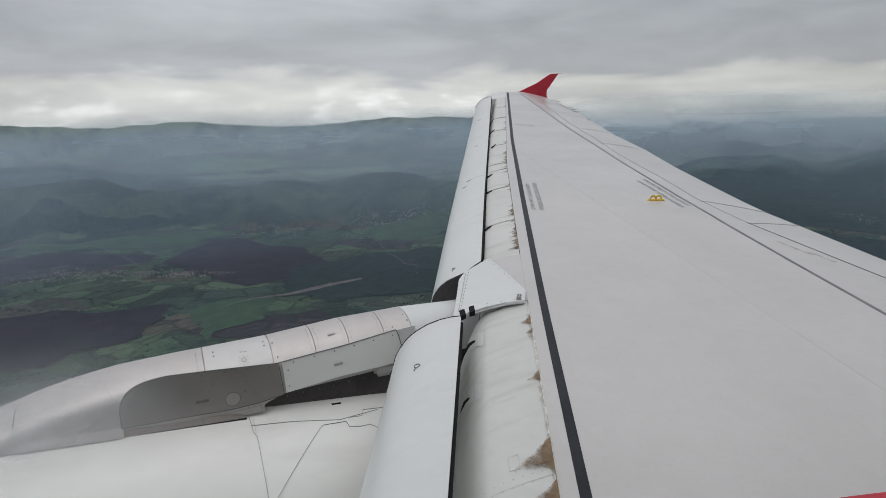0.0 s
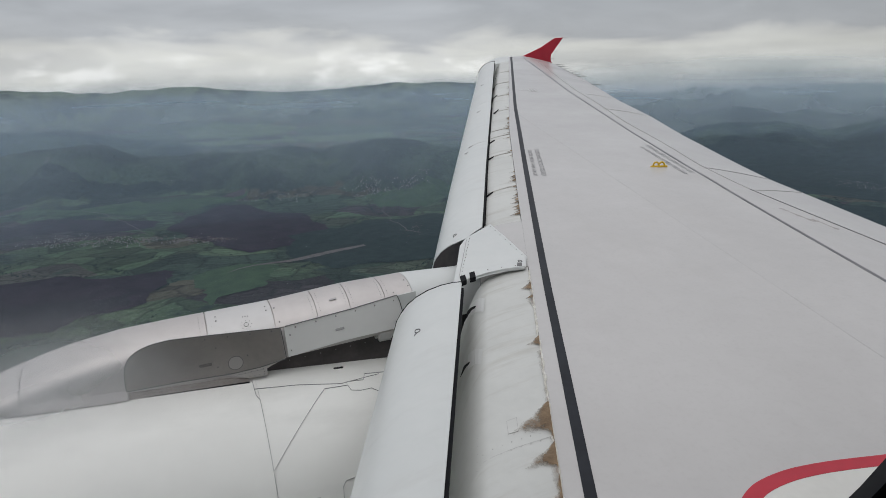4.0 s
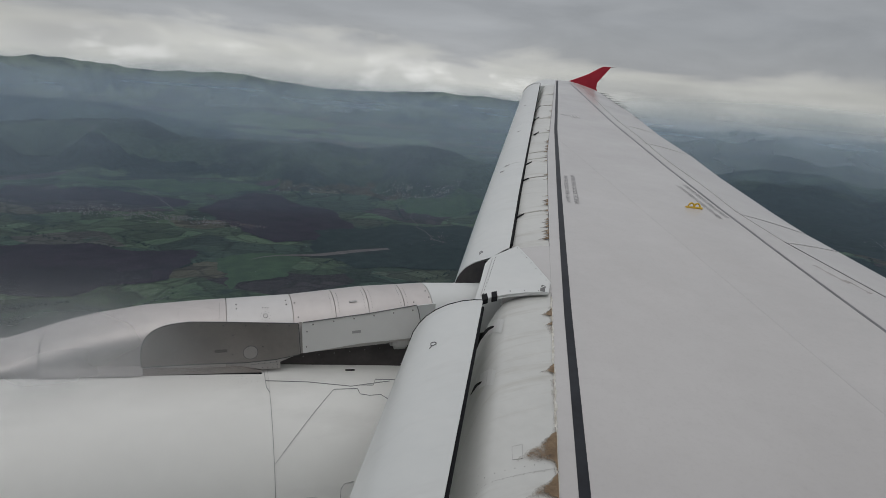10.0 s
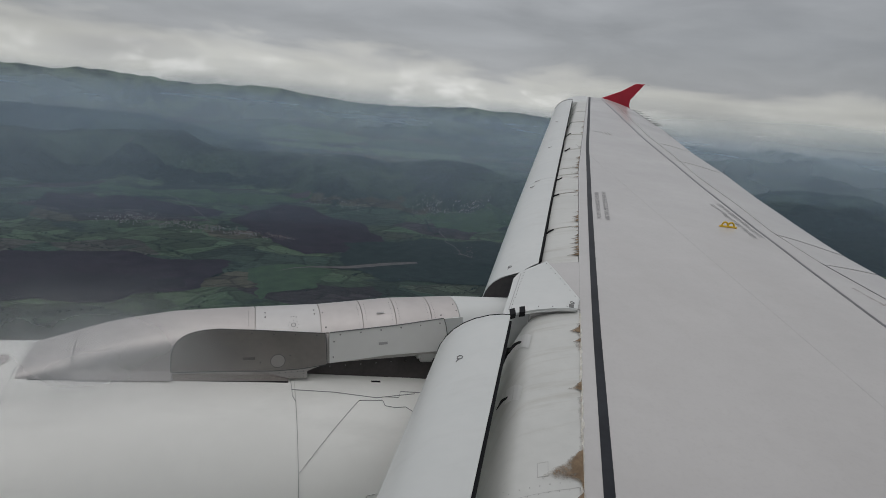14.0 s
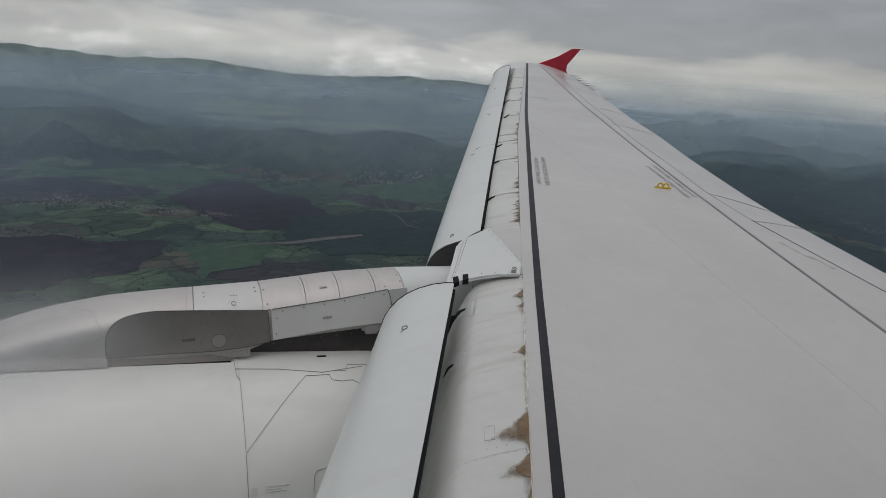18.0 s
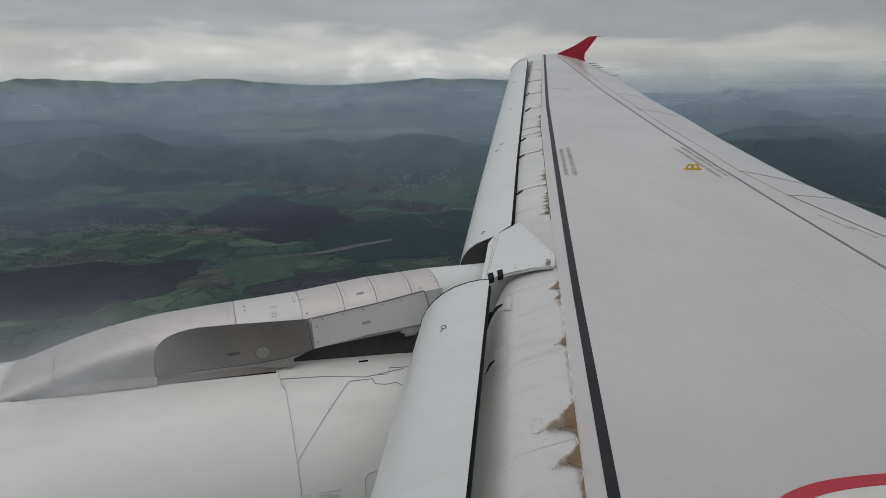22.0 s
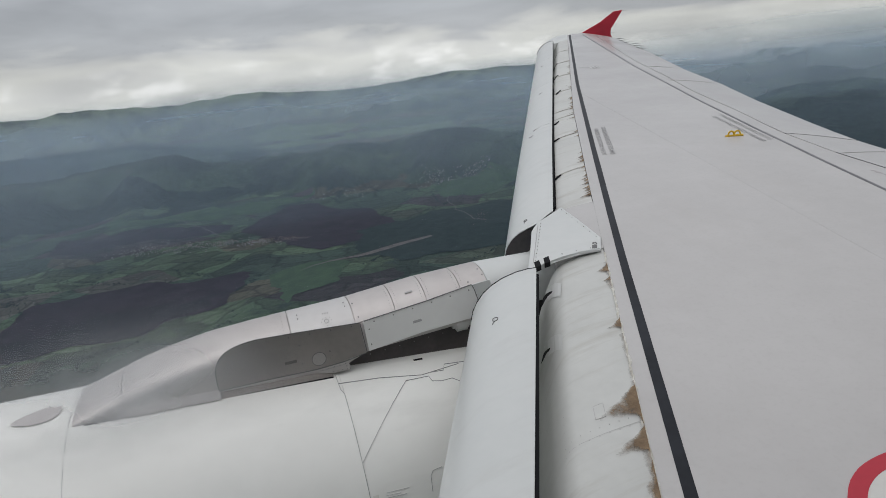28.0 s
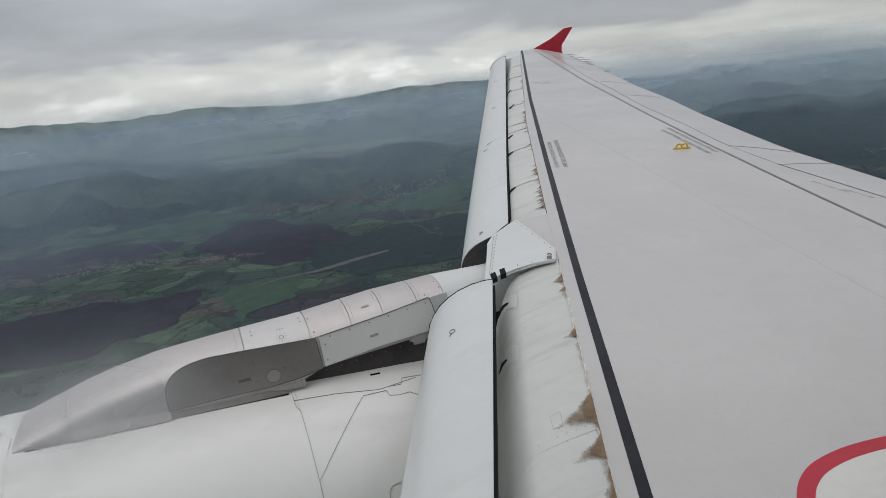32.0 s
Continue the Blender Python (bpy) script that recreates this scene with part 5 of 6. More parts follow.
def ground_material():
    m = material("hill_country", (0.06, 0.08, 0.04), 0.9, spec=0.1)
    nt = m.node_tree
    n, l = nt.nodes.new, nt.links.new
    p = nt.nodes["Principled BSDF"]
    co = n("ShaderNodeTexCoord")
    sep = n("ShaderNodeSeparateXYZ")
    l(co.outputs["Object"], sep.inputs[0])
    flat = n("ShaderNodeCombineXYZ")
    l(sep.outputs["X"], flat.inputs["X"])
    l(sep.outputs["Y"], flat.inputs["Y"])
    # field patchwork
    warp = n("ShaderNodeTexNoise")
    warp.inputs["Scale"].default_value, warp.inputs["Detail"].default_value = 0.004, 4
    l(flat.outputs[0], warp.inputs["Vector"])
    push = n("ShaderNodeVectorMath")
    push.operation = "MULTIPLY_ADD"
    l(warp.outputs["Color"], push.inputs[0])
    push.inputs[1].default_value = (160, 160, 0)
    l(flat.outputs[0], push.inputs[2])
    mp = n("ShaderNodeMapping")
    mp.inputs["Scale"].default_value = (0.006, 0.0105, 1)
    mp.inputs["Rotation"].default_value = (0, 0, radians(24))
    l(push.outputs[0], mp.inputs[0])
    vor = n("ShaderNodeTexVoronoi")
    vor.inputs["Scale"].default_value = 1.0
    vor.inputs["Randomness"].default_value = 0.85
    l(mp.outputs[0], vor.inputs["Vector"])
    pick = n("ShaderNodeSeparateColor")
    l(vor.outputs["Color"], pick.inputs[0])
    crops = n("ShaderNodeValToRGB")
    crops.color_ramp.interpolation = "CONSTANT"
    cols = ((0.0, (0.033, 0.055, 0.036)), (0.2, (0.046, 0.074, 0.041)), (0.38, (0.027, 0.046, 0.032)), (0.5, (0.055, 0.083, 0.046)), (0.64, (0.062, 0.058, 0.038)), (0.76, (0.047, 0.060, 0.040)), (0.84, (0.038, 0.031, 0.033)), (0.93, (0.066, 0.064, 0.052)))
    for i, (pos, c) in enumerate(cols):
        e = crops.color_ramp.elements[0] if i == 0 else crops.color_ramp.elements.new(pos) if i < len(cols) - 1 else crops.color_ramp.elements[len(crops.color_ramp.elements) - 1]
        e.position, e.color = pos, (*c, 1)
    l(pick.outputs[0], crops.inputs[0])
    # smaller plots and dark hedge lines between them
    mp2 = n("ShaderNodeMapping")
    mp2.inputs["Scale"].default_value = (0.017, 0.026, 1)
    mp2.inputs["Rotation"].default_value = (0, 0, radians(-17))
    l(push.outputs[0], mp2.inputs[0])
    plots = n("ShaderNodeTexVoronoi")
    plots.inputs["Scale"].default_value = 1.0
    l(mp2.outputs[0], plots.inputs["Vector"])
    shade = n("ShaderNodeSeparateColor")
    l(plots.outputs["Color"], shade.inputs[0])
    vary = n("ShaderNodeMapRange")
    vary.inputs["To Min"].default_value, vary.inputs["To Max"].default_value = 0.58, 1.45
    l(shade.outputs[0], vary.inputs["Value"])
    rim = n("ShaderNodeTexVoronoi")
    rim.feature = "DISTANCE_TO_EDGE"
    rim.inputs["Scale"].default_value = 1.0
    l(mp2.outputs[0], rim.inputs["Vector"])
    hedge = n("ShaderNodeMapRange")
    hedge.inputs["From Min"].default_value, hedge.inputs["From Max"].default_value = 0.0, 0.06
    hedge.inputs["To Min"].default_value, hedge.inputs["To Max"].default_value = 0.42, 1.0
    l(rim.outputs["Distance"], hedge.inputs["Value"])
    vh = n("ShaderNodeMath")
    vh.operation = "MULTIPLY"
    l(vary.outputs["Result"], vh.inputs[0])
    l(hedge.outputs["Result"], vh.inputs[1])
    tilled = n("ShaderNodeMix")
    tilled.data_type, tilled.blend_type = "RGBA", "MULTIPLY"
    tilled.inputs["Factor"].default_value = 1.0
    l(crops.outputs["Color"], tilled.inputs["A"])
    l(vh.outputs[0], tilled.inputs["B"])
    # woods: by clumps, thicker on the slopes
    wood = n("ShaderNodeTexNoise")
    wood.inputs["Scale"].default_value, wood.inputs["Detail"].default_value, wood.inputs["Roughness"].default_value = 0.0042, 9, 0.62
    l(flat.outputs[0], wood.inputs["Vector"])
    slope = n("ShaderNodeMapRange")
    slope.inputs["From Min"].default_value, slope.inputs["From Max"].default_value = LAND + 10, LAND + 48
    slope.inputs["To Min"].default_value, slope.inputs["To Max"].default_value = -0.09, 0.16
    l(sep.outputs["Z"], slope.inputs["Value"])
    both = n("ShaderNodeMath")
    l(wood.outputs["Fac"], both.inputs[0])
    l(slope.outputs["Result"], both.inputs[1])
    edge = n("ShaderNodeMapRange")
    edge.inputs["From Min"].default_value, edge.inputs["From Max"].default_value = 0.475, 0.52
    l(both.outputs[0], edge.inputs["Value"])
    leaf = n("ShaderNodeTexNoise")
    leaf.inputs["Scale"].default_value, leaf.inputs["Detail"].default_value = 0.11, 7
    l(flat.outputs[0], leaf.inputs["Vector"])
    trees = n("ShaderNodeMix")
    trees.data_type = "RGBA"
    trees.inputs["A"].default_value, trees.inputs["B"].default_value = (0.0065, 0.013, 0.014, 1), (0.020, 0.036, 0.030, 1)
    l(leaf.outputs["Fac"], trees.inputs["Factor"])
    mix = n("ShaderNodeMix")
    mix.data_type = "RGBA"
    l(edge.outputs["Result"], mix.inputs["Factor"])
    l(tilled.outputs["Result"], mix.inputs["A"])
    l(trees.outputs["Result"], mix.inputs["B"])
    tract = n("ShaderNodeTexNoise")
    tract.inputs["Scale"].default_value, tract.inputs["Detail"].default_value, tract.inputs["Roughness"].default_value = 0.0048, 7, 0.62
    l(push.outputs[0], tract.inputs["Vector"])
    tone = n("ShaderNodeMapRange")
    tone.inputs["From Min"].default_value, tone.inputs["From Max"].default_value = 0.44, 0.60
    tone.inputs["To Min"].default_value, tone.inputs["To Max"].default_value = 0.0, 0.5
    l(tract.outputs["Fac"], tone.inputs["Value"])
    glade = n("ShaderNodeMix")
    glade.data_type = "RGBA"
    glade.inputs["B"].default_value = (0.066, 0.104, 0.062, 1)
    l(tone.outputs["Result"], glade.inputs["Factor"])
    l(trees.outputs["Result"], glade.inputs["A"])
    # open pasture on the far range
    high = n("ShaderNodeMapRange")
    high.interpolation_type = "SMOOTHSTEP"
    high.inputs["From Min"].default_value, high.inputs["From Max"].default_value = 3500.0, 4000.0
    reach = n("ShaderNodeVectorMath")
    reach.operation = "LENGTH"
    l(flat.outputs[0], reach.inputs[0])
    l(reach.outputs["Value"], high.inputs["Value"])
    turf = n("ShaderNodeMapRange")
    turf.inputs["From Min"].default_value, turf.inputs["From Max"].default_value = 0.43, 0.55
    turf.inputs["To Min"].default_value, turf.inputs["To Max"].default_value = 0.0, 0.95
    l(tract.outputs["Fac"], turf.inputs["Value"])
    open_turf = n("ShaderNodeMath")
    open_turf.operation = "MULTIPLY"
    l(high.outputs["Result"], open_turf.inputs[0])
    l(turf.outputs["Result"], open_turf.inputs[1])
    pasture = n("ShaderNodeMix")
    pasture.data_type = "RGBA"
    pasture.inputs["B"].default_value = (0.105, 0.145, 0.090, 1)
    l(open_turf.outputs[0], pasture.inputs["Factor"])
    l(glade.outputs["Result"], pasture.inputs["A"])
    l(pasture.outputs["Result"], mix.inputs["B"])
    grain = n("ShaderNodeMapRange")
    grain.inputs["From Min"].default_value, grain.inputs["From Max"].default_value = 0.3, 0.7
    grain.inputs["To Min"].default_value, grain.inputs["To Max"].default_value = 0.74, 1.26
    l(leaf.outputs["Fac"], grain.inputs["Value"])
    mul = n("ShaderNodeMix")
    mul.data_type, mul.blend_type = "RGBA", "MULTIPLY"
    mul.inputs["Factor"].default_value = 1.0
    l(mix.outputs["Result"], mul.inputs["A"])
    l(grain.outputs["Result"], mul.inputs["B"])
    l(mul.outputs["Result"], p.inputs["Base Color"])
    bp = n("ShaderNodeBump")
    bp.inputs["Distance"].default_value = 5.0
    l(leaf.outputs["Fac"], bp.inputs["Height"])
    l(bp.outputs[0], p.inputs["Normal"])
    return m


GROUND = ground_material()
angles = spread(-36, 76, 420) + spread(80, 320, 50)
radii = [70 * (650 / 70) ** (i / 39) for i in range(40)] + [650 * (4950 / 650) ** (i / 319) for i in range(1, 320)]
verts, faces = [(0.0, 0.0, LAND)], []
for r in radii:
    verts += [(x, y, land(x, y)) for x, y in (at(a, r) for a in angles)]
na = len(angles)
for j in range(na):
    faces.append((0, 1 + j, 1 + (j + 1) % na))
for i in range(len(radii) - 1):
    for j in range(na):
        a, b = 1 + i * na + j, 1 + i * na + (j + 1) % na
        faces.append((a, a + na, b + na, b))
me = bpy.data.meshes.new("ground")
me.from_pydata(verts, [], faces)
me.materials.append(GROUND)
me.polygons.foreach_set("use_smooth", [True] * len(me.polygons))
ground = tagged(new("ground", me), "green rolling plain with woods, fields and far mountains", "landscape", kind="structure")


def wander(p, wide, fine):
    a = Vector((p[0] / 70, p[1] / 70, 2.0))
    c = Vector((p[0] / 16, p[1] / 16, 7.0))
    return (p[0] + wide * noise.noise(a) + fine * noise.noise(c), p[1] + wide * noise.noise(a + Vector((9, 4, 1))) + fine * noise.noise(c + Vector((3, 8, 2))))


def draped(name, outline, mat, lift, label, category, cuts=5, stray=1.0):
    """A patch of ground laid over the land; outline of (bearing, distance)."""
    bm = bmesh.new()
    vs = [bm.verts.new((*at(a, r), 0)) for a, r in outline]
    bm.faces.new(vs)
    bmesh.ops.triangulate(bm, faces=bm.faces[:])
    for _ in range(cuts):
        bmesh.ops.subdivide_edges(bm, edges=bm.edges[:], cuts=1, use_grid_fill=True)
    for v in bm.verts:
        x, y = wander(v.co, 26.0 * stray, 7.0 * stray)
        v.co = (x, y, land(x, y) + lift)
    return tagged(part(name, bm, mat), label, category, kind="structure")


def lane(name, points, width, mat, label):
    """A track laid over the land through (bearing, distance) points."""
    pts = []
    for (a0, r0), (a1, r1) in zip(points, points[1:]):
        pts += [(a0 + (a1 - a0) * q, r0 + (r1 - r0) * q) for q in spread(0, 1, 13)[:-1]]
    bm = bmesh.new()
    line = [wander(at(*p), 14.0, 3.0) for p in pts]
    ribbon([(x, y, land(x, y) + 1.8) for x, y in line], width, 0.4, None, 0.0, bm)
    return tagged(part(name, bm, mat), label, "road", kind="structure")


def soil(name, a, b, scale):
    return noisy(material(name, a, 0.95, spec=0.1), a, b, scale, stretch=(1, 1, 0.0))


PLOUGH = soil("ploughed_earth", (0.013, 0.0085, 0.015), (0.027, 0.018, 0.028), 0.03)
DARK_PLOUGH = soil("freshly_turned_earth", (0.008, 0.0065, 0.011), (0.016, 0.0125, 0.019), 0.03)
WOOD = soil("dark_woodland", (0.007, 0.0155, 0.0155), (0.018, 0.032, 0.028), 0.05)
MEADOW = soil("spring_meadow", (0.028, 0.054, 0.030), (0.045, 0.082, 0.040), 0.035)
TILE = soil("village_roofs", (0.10, 0.07, 0.065), (0.20, 0.13, 0.11), 0.9)
PLASTER = soil("village_plaster", (0.20, 0.198, 0.195), (0.42, 0.415, 0.40), 0.4)
GRAVEL = soil("pale_gravel", (0.085, 0.072, 0.068), (0.14, 0.125, 0.118), 0.05)
draped("field", [(-18, 1215), (-9, 1180), (-1.2, 1120), (-3.2, 985), (-9, 960), (-14, 955), (-22, 1000)], PLOUGH, 1.35, "dark purple-brown ploughed field", "field")
draped("field", [(-22, 1075), (-14, 1062), (-8, 1052), (-3.4, 1046), (-4.2, 990), (-9, 962), (-14, 957), (-22, 995)], DARK_PLOUGH, 1.75, "nearly black freshly turned strip of the field", "field")
draped("field", [(1.4, 1500), (5.9, 1545), (11.8, 1375), (12.2, 1290), (10.0, 1210), (5.5, 1190), (2.2, 1260), (-1, 1400)], PLOUGH, 1.35, "dark purple-brown ploughed field", "field")
draped("field", [(-14, 1600), (-7, 1560), (-1, 1480), (-2.0, 1430), (-8, 1475), (-15, 1500)], PLOUGH, 1.35, "dark purple-brown ploughed strip", "field")
draped("field", [(0.2, 1085), (4, 1095), (7.8, 1080), (6.2, 985), (2.4, 935)], MEADOW, 1.4, "bright green meadow", "field")
draped("field", [(16.0, 1560), (20, 1580), (24, 1560), (24, 1470), (16.6, 1465)], MEADOW, 1.6, "bright green meadow", "field")
draped("field", [(-11, 1730), (-5, 1650), (0, 1610), (6, 1680), (4, 1570), (-2, 1540), (-11, 1640)], MEADOW, 1.6, "bright green meadow", "field")
PALE_MEADOW = soil("pale_meadow", (0.055, 0.090, 0.044), (0.095, 0.145, 0.070), 0.014)
draped("field", [(1.0, 3560), (4, 3760), (8, 3700), (10.5, 3480), (9.5, 3180), (5.2, 3080), (1.8, 3200)], PALE_MEADOW, 2.5, "pale green valley meadow", "field")
draped("field", [(10.6, 3420), (14, 3520), (18.5, 3360), (18, 3180), (13.5, 3120), (10.2, 3160)], MEADOW, 2.5, "green valley meadow", "field")
draped("field", [(0.2, 3040), (5, 3010), (9.4, 3080), (10.2, 2860), (5.5, 2760), (1.4, 2820)], PALE_MEADOW, 2.5, "pale green valley meadow", "field")
draped("field", [(10.0, 3080), (13.5, 3040), (18.2, 3080), (18.6, 2880), (14, 2740), (10.8, 2800)], PALE_MEADOW, 2.5, "pale green valley meadow", "field")
draped("field", [(6.4, 3030), (8.8, 3050), (9.4, 2950), (7.0, 2920)], PLOUGH, 4.0, "dark ploughed strip in the valley", "field")
draped("field", [(-7, 3500), (-2, 3600), (0.6, 3480), (0.9, 3220), (-4, 3160)], MEADOW, 2.5, "green valley meadow", "field")
draped("woodland", [(38, 2080), (46, 2230), (54, 2200), (66, 2150), (66, 1800), (57, 1790), (50, 1850), (44, 1800), (38, 1900)], WOOD, 2.2, "dark wood on the lower slopes", "woods")
draped("woodland", [(43, 1850), (50, 1920), (57, 1860), (66, 1870), (66, 1700), (58, 1650), (52, 1690), (46, 1630)], WOOD, 1.0, "dark wood on the plain", "woods")
draped("woodland", [(46, 1590), (52, 1640), (57, 1600), (66, 1640), (66, 1400), (56, 1360), (48, 1420)], WOOD, 1.0, "dark wood on the plain", "woods")
draped("woodland", [(9, 1290), (14, 1330), (22, 1400), (27, 1250), (24, 1080), (14, 1050), (8.5, 1120)], WOOD, 1.5, "dark wood on the low slope", "woods")
draped("woodland", [(-20, 1980), (-8, 1900), (-1, 1830), (0, 1760), (-9, 1790), (-20, 1800)], WOOD, 2.2, "dark wood at the foot of the hills", "woods")
draped("river_bed", [(3.3, 1068), (6.0, 1096), (8.8, 1124), (12.0, 1152), (15.2, 1184), (15.4, 1174), (12.3, 1138), (9.0, 1112), (6.1, 1090)], GRAVEL, 1.7, "pale gravel river bed", "river", 4, 0.25)
lane("road", [(-6.5, 1640), (-5.0, 1560), (-3.5, 1500), (-2.9, 1420), (-2.0, 1370)], 1.3, GRAVEL, "pale winding country road")
lane("road", [(17.2, 1480), (17.6, 1340), (19.0, 1250), (20.5, 1235)], 1.1, GRAVEL, "pale farm road")
lane("road", [(-9.5, 2050), (-8.0, 1950), (-8.4, 1900)], 1.3, GRAVEL, "pale winding country road")

# ---- haze: tinted see-through sheets stand in for depth haze between the ranges ----
def moist(name, tint, amount):
    """A sheet standing in for moist air: part clear, part scattering on both sides. amount(nodes, links, coordinates)
    gives its density socket.
    """
    m = bpy.data.materials.new(name)
    m.use_nodes = True
    nt = m.node_tree
    nt.nodes.clear()
    n, l = nt.nodes.new, nt.links.new
    out, mix, clear, body, back, both = n("ShaderNodeOutputMaterial"), n("ShaderNodeMixShader"), n("ShaderNodeBsdfTransparent"), n("ShaderNodeBsdfDiffuse"), n("ShaderNodeBsdfTranslucent"), n("ShaderNodeMixShader")
    body.inputs["Color"].default_value = back.inputs["Color"].default_value = (*tint, 1)
    both.inputs[0].default_value = 0.5
    l(body.outputs[0], both.inputs[1])
    l(back.outputs[0], both.inputs[2])
    co = n("ShaderNodeTexCoord")
    l(amount(n, l, co.outputs["Object"]), mix.inputs[0])
    l(clear.outputs[0], mix.inputs[1])
    l(both.outputs[0], mix.inputs[2])
    l(mix.outputs[0], out.inputs["Surface"])
    return m


def times(n, l, a, b):
    mul = n("ShaderNodeMath")
    mul.operation = "MULTIPLY"
    l(a, mul.inputs[0])
    l(b, mul.inputs[1])
    return mul.outputs[0]


def cloudy(n, l, co, scale, stretch, low, high, detail=4, shift=0.0):
    mp, t, r = n("ShaderNodeMapping"), n("ShaderNodeTexNoise"), n("ShaderNodeMapRange")
    mp.inputs["Scale"].default_value = stretch
    mp.inputs["Location"].default_value = (shift, 0, 0)
    l(co, mp.inputs[0])
    t.inputs["Scale"].default_value, t.inputs["Detail"].default_value = scale, detail
    l(mp.outputs[0], t.inputs["Vector"])
    r.inputs["From Min"].default_value, r.inputs["From Max"].default_value = 0.3, 0.7
    r.inputs["To Min"].default_value, r.inputs["To Max"].default_value = low, high
    l(t.outputs["Fac"], r.inputs["Value"])
    return r.outputs["Result"]


def ramp(n, l, value, stops):
    r = n("ShaderNodeFloatCurve")
    c = r.mapping.curves[0]
    c.points[0].location, c.points[1].location = stops[0], stops[-1]
    for s in stops[1:-1]:
        c.points.new(*s)
    r.mapping.update()
    l(value, r.inputs["Value"])
    return r.outputs["Value"]


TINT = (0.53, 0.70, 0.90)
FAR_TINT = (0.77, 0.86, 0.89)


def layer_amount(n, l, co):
    """Distance haze put into the sheet's density: thicker the further out over the plain."""
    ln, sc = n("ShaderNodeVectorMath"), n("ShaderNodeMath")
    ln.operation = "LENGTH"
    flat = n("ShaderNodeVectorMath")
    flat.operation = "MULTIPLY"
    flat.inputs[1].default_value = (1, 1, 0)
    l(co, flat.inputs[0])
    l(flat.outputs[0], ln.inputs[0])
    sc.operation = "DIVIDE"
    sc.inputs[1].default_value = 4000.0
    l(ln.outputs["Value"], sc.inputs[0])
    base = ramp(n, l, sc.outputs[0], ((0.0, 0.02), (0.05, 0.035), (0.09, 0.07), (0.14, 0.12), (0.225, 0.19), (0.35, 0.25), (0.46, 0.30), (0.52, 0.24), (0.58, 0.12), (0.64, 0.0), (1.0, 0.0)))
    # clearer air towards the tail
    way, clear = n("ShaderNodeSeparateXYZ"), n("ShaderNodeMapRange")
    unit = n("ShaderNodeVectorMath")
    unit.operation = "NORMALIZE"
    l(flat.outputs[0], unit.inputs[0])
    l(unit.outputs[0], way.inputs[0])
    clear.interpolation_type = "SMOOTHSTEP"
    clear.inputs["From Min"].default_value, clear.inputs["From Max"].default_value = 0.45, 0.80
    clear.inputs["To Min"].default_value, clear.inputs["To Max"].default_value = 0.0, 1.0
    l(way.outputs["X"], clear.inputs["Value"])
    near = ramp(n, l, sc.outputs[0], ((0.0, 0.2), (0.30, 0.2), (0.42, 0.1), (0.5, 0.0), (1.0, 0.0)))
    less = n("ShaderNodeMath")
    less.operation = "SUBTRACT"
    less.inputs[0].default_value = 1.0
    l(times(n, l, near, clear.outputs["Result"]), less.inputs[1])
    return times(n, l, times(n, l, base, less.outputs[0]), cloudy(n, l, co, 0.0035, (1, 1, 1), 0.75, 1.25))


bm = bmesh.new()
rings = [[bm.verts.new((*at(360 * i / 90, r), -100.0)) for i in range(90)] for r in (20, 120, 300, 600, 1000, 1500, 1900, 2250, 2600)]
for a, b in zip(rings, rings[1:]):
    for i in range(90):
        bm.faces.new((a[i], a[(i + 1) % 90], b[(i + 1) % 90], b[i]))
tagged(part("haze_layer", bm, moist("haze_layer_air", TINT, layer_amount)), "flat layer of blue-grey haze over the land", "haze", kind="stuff")

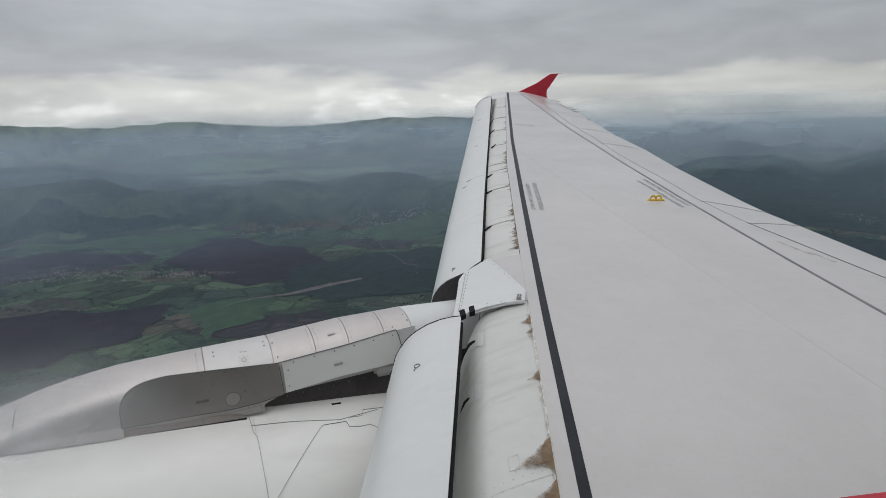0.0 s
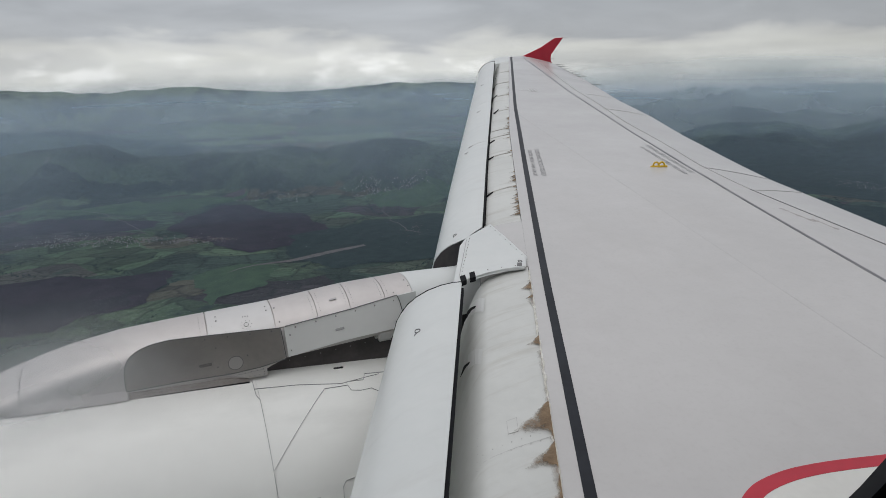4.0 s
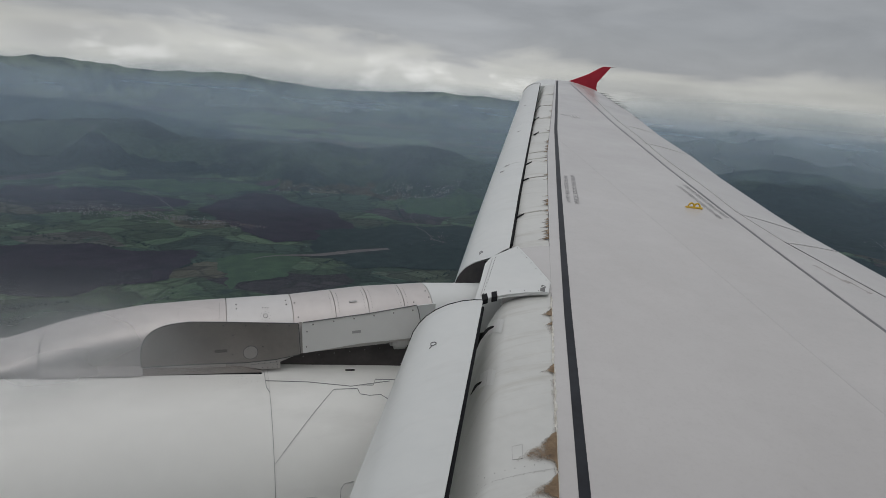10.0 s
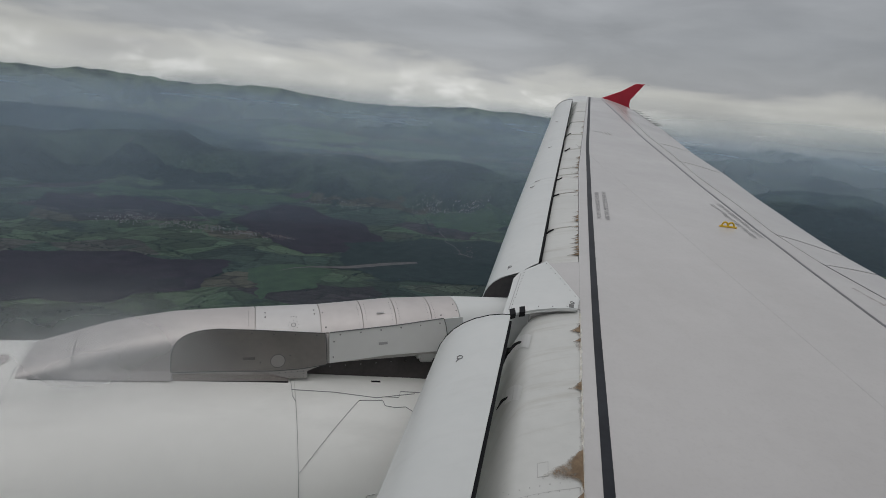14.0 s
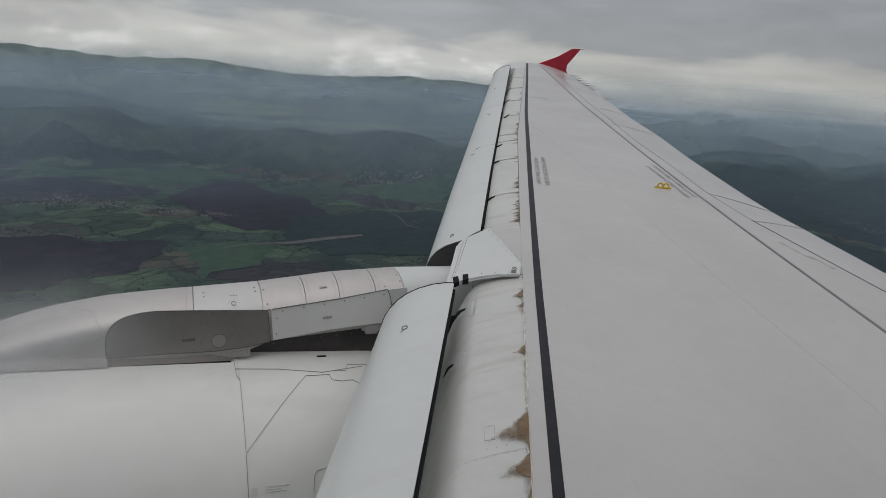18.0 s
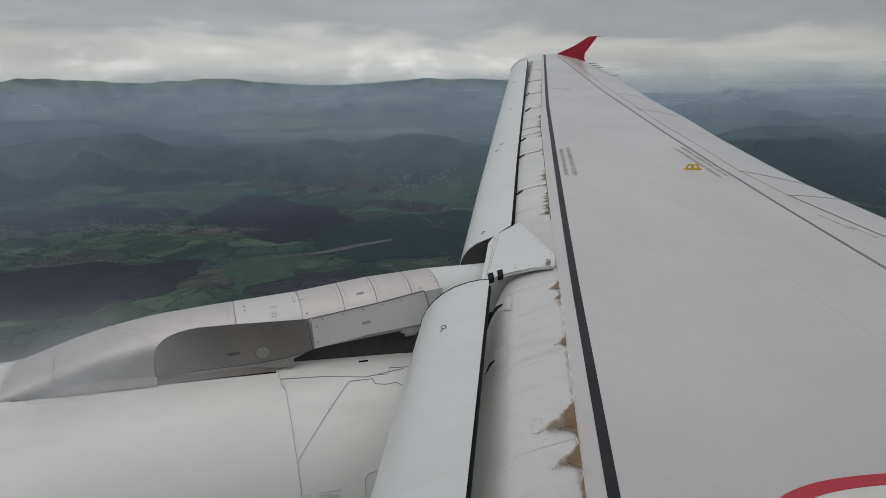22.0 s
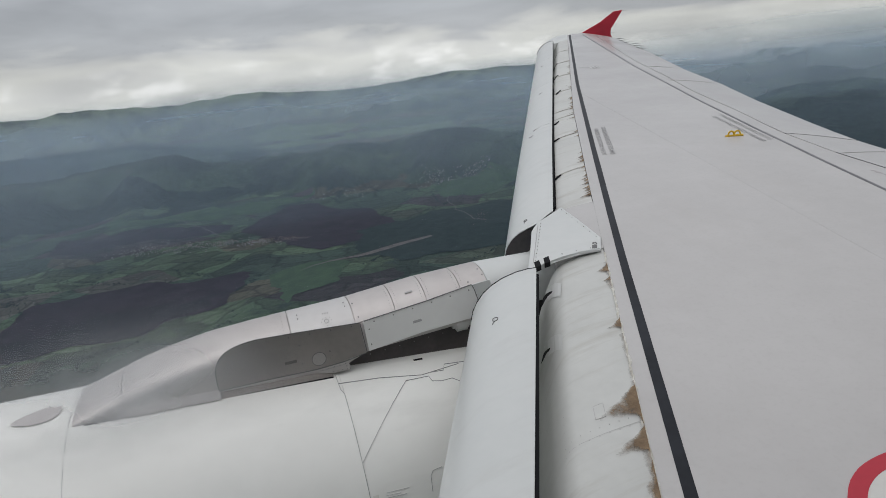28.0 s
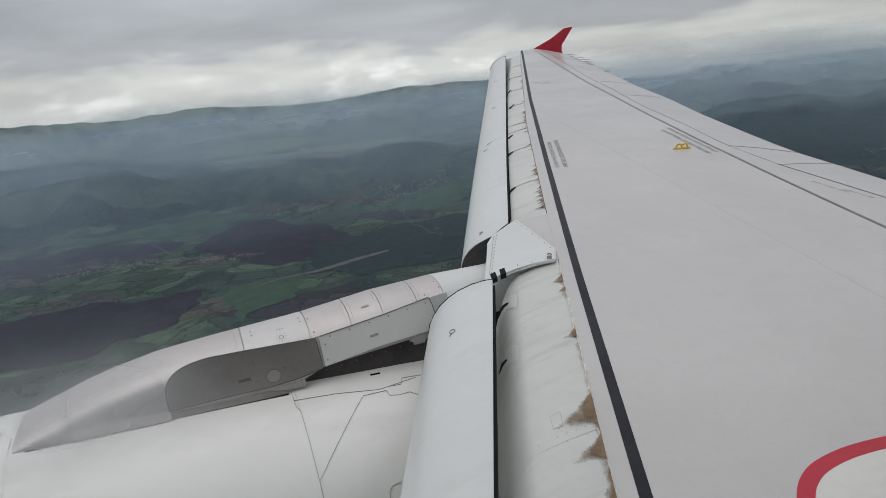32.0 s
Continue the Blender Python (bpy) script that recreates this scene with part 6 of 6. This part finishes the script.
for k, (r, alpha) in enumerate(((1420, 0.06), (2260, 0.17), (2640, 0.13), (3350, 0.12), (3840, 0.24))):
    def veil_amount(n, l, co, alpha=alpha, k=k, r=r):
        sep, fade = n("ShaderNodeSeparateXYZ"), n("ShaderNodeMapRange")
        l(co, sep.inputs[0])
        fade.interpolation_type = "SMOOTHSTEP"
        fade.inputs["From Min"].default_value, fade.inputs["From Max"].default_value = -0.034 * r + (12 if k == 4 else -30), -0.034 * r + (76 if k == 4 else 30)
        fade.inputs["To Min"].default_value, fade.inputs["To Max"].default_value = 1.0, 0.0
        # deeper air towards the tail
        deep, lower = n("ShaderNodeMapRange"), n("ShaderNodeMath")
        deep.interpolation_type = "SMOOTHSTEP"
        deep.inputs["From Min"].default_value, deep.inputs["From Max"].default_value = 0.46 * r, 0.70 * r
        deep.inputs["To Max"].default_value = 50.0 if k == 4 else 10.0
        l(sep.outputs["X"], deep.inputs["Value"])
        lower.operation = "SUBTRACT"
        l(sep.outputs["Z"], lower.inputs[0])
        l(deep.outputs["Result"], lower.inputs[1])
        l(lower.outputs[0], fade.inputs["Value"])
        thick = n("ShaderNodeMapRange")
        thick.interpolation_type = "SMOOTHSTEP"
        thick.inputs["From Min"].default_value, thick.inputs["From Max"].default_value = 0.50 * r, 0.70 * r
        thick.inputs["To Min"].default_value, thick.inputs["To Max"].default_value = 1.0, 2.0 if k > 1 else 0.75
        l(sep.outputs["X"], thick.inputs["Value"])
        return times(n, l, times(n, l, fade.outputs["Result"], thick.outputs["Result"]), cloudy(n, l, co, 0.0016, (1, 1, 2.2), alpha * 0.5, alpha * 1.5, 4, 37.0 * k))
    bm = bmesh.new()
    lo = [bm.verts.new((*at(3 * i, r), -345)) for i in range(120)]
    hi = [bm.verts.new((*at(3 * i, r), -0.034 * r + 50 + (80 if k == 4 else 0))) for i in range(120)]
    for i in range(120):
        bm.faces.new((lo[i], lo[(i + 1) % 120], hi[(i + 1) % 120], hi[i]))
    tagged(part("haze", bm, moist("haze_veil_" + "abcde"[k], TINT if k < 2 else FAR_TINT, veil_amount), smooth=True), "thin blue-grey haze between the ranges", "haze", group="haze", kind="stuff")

# ---- villages, copses and a mist bank by the engine ----
def village(name, spots, count, seed, label, lift=1.2):
    """Many small houses with pitched roofs; walls and roofs joined, too small and many to pick apart."""
    r = random.Random(seed)
    walls, roofs = bmesh.new(), bmesh.new()
    for _ in range(count):
        az0, r0, sa, sr = r.choice(spots)
        x, y = at(az0 + r.gauss(0, sa), r0 + r.gauss(0, sr))
        z = land(x, y) + lift
        w, d, h, t = r.uniform(0.42, 0.85), r.uniform(0.38, 0.65), r.uniform(0.3, 0.6), r.uniform(0, math.pi)
        if r.random() < 0.06:
            w, d = w * 2.4, d * 1.5
        c, s = math.cos(t), math.sin(t)

        def q(u, v, k):
            return (x + u * c - v * s, y + u * s + v * c, z + k)
        b = [q(u, v, k) for k in (-lift - 0.3, h) for u, v in ((-w, -d), (w, -d), (w, d), (-w, d))]
        bv = [walls.verts.new(p) for p in b]
        for f in ((0, 1, 5, 4), (1, 2, 6, 5), (2, 3, 7, 6), (3, 0, 4, 7)):
            walls.faces.new([bv[i] for i in f])
        k = 1.15
        rv = [roofs.verts.new(p) for p in (q(-w * k, -d * k, h), q(w * k, -d * k, h), q(w * k, d * k, h), q(-w * k, d * k, h), q(-w * 0.9, 0, h + d * 0.8), q(w * 0.9, 0, h + d * 0.8))]
        for f in ((0, 1, 5, 4), (2, 3, 4, 5), (1, 2, 5), (3, 0, 4)):
            roofs.faces.new([rv[i] for i in f])
    town = thing(name, label, "village", kind="stuff", group="villages")
    part("house_walls", walls, PLASTER, town)
    part("house_roofs", roofs, TILE, town)


village("village", [(-8.5, 1420, 1.1, 18), (-5.5, 1385, 1.0, 15), (-2.5, 1350, 0.9, 13), (0.5, 1310, 0.9, 10), (3.0, 1290, 0.8, 8)], 620, 5, "small village of pale houses among fields")
village("village", [(16.5, 1600, 1.0, 22), (19.5, 1590, 0.8, 18)], 300, 6, "small village of pale houses below the hills")
village("village", [(54.6, 1880, 0.8, 22), (56.5, 1830, 0.8, 20)], 80, 7, "village of pale houses below dark mountains", 2.5)
village("village", [(6.0, 1620, 1.2, 25), (9.0, 1590, 0.8, 20), (19.5, 1260, 0.6, 25)], 110, 8, "scattered pale farm houses")


def copses(count, seed):
    """Clumps and hedges of trees over the plain, low leafy mounds with uneven outlines."""
    r = random.Random(seed)
    verts, faces = [], []
    hedges = [(r.uniform(-30, 62), r.uniform(850, 1800), r.uniform(0, math.pi), r.uniform(30, 130)) for _ in range(110)]
    for i in range(count):
        if i % 7:
            az0, r0, t, ln = hedges[i % len(hedges)]
            x0, y0 = at(az0, r0)
            u = r.uniform(-ln, ln)
            x, y = x0 + math.cos(t) * u + r.gauss(0, 2.5), y0 + math.sin(t) * u + r.gauss(0, 2.5)
        else:
            x, y = at(r.uniform(-32, 64), r.uniform(800, 1900))
        z, s = land(x, y), r.uniform(0.8, 2.0)
        base = len(verts)
        for k in range(6):
            a = k * math.pi / 3 + r.uniform(-0.3, 0.3)
            verts.append((x + s * math.cos(a) * r.uniform(0.7, 1.3), y + s * math.sin(a) * r.uniform(0.7, 1.3), z - 0.5))
        for k in range(3):
            a = k * 2.09 + r.uniform(-0.4, 0.4)
            verts.append((x + s * 0.55 * math.cos(a), y + s * 0.55 * math.sin(a), z + s * r.uniform(0.6, 1.1)))
        for k in range(6):
            faces.append((base + k, base + (k + 1) % 6, base + 6 + (k // 2) % 3))
        for k in range(3):
            faces.append((base + 2 * k + 2 if k < 2 else base, base + 6 + (k + 1) % 3, base + 6 + k))
        faces.append((base + 6, base + 7, base + 8))
    me = bpy.data.meshes.new("copses")
    me.from_pydata(verts, [], faces)
    me.materials.append(WOOD)
    tagged(new("copses", me), "dark hedges and copses scattered over the plain", "trees", kind="stuff")


copses(6500, 11)


# wisps of passing cloud about the front of the engine pylon
def wisp_amount(cx, cy, cz, sx, sz, peak, shift):
    def amount(n, l, co):
        off, scl, ln, fall = n("ShaderNodeVectorMath"), n("ShaderNodeVectorMath"), n("ShaderNodeVectorMath"), n("ShaderNodeMapRange")
        off.operation, scl.operation, ln.operation = "SUBTRACT", "MULTIPLY", "LENGTH"
        off.inputs[1].default_value = (cx, cy, cz)
        scl.inputs[1].default_value = (1 / sx, 0, 1 / sz)
        l(co, off.inputs[0])
        l(off.outputs[0], scl.inputs[0])
        l(scl.outputs[0], ln.inputs[0])
        fall.interpolation_type = "SMOOTHSTEP"
        fall.inputs["From Min"].default_value, fall.inputs["From Max"].default_value = 0.0, 1.0
        fall.inputs["To Min"].default_value, fall.inputs["To Max"].default_value = peak, 0.0
        l(ln.outputs["Value"], fall.inputs["Value"])
        return times(n, l, fall.outputs["Result"], cloudy(n, l, co, 1.6, (1, 1, 1.6), 0.35, 1.5, 5, shift))
    return amount


for k, (cx, cy, cz, sx, sz, peak) in enumerate(((-0.775, 2.86, -1.25, 1.05, 0.46, 0.43), (-0.45, 2.72, -1.27, 0.80, 0.28, 0.26))):
    bm = bmesh.new()
    grid = [[bm.verts.new((cx + sx * u, cy + 0.05 * math.sin(3 * u + k), cz + sz * v)) for u in spread(-1, 1, 13)] for v in spread(-1, 1, 5)]
    for a, b in zip(grid, grid[1:]):
        for i in range(12):
            bm.faces.new((a[i], a[i + 1], b[i + 1], b[i]))
    tagged(part("cloud_wisp", bm, moist("wisp_air_" + "ab"[k], (0.86, 0.87, 0.88), wisp_amount(cx, cy, cz, sx, sz, peak, 5.0 * k)), smooth=True), "faint wisp of cloud streaming past the engine pylon", "cloud", group="wisps", kind="stuff")


# added see-through sheet for passing stratus and haze, thickest ahead, thin towards the tail
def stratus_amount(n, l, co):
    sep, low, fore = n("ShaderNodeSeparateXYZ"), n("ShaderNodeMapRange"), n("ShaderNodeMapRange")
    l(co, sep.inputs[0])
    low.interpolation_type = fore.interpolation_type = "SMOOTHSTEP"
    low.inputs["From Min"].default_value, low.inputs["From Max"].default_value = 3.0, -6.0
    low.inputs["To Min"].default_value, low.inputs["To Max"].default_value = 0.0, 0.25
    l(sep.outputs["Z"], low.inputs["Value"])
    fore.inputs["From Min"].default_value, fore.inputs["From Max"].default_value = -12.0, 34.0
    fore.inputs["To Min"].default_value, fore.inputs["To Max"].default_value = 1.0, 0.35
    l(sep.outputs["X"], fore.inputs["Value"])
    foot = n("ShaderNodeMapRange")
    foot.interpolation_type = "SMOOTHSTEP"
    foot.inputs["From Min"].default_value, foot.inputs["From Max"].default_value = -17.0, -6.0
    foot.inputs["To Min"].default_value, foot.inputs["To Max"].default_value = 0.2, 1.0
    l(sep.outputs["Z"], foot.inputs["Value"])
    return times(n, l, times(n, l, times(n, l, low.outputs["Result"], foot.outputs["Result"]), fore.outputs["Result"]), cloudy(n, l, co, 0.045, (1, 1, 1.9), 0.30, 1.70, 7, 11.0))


# its pale blue tint lightens the land behind it like haze
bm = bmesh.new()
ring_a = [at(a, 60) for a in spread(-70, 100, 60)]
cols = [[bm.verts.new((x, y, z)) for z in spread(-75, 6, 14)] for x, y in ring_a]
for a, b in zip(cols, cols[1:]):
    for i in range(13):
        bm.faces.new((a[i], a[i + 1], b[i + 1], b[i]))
tagged(part("stratus_sheet", bm, moist("stratus_air", (0.68, 0.81, 0.93), stratus_amount), smooth=True), "thin torn see-through sheet added as cloud and pale blue haze beyond the wing", "cloud", kind="stuff")
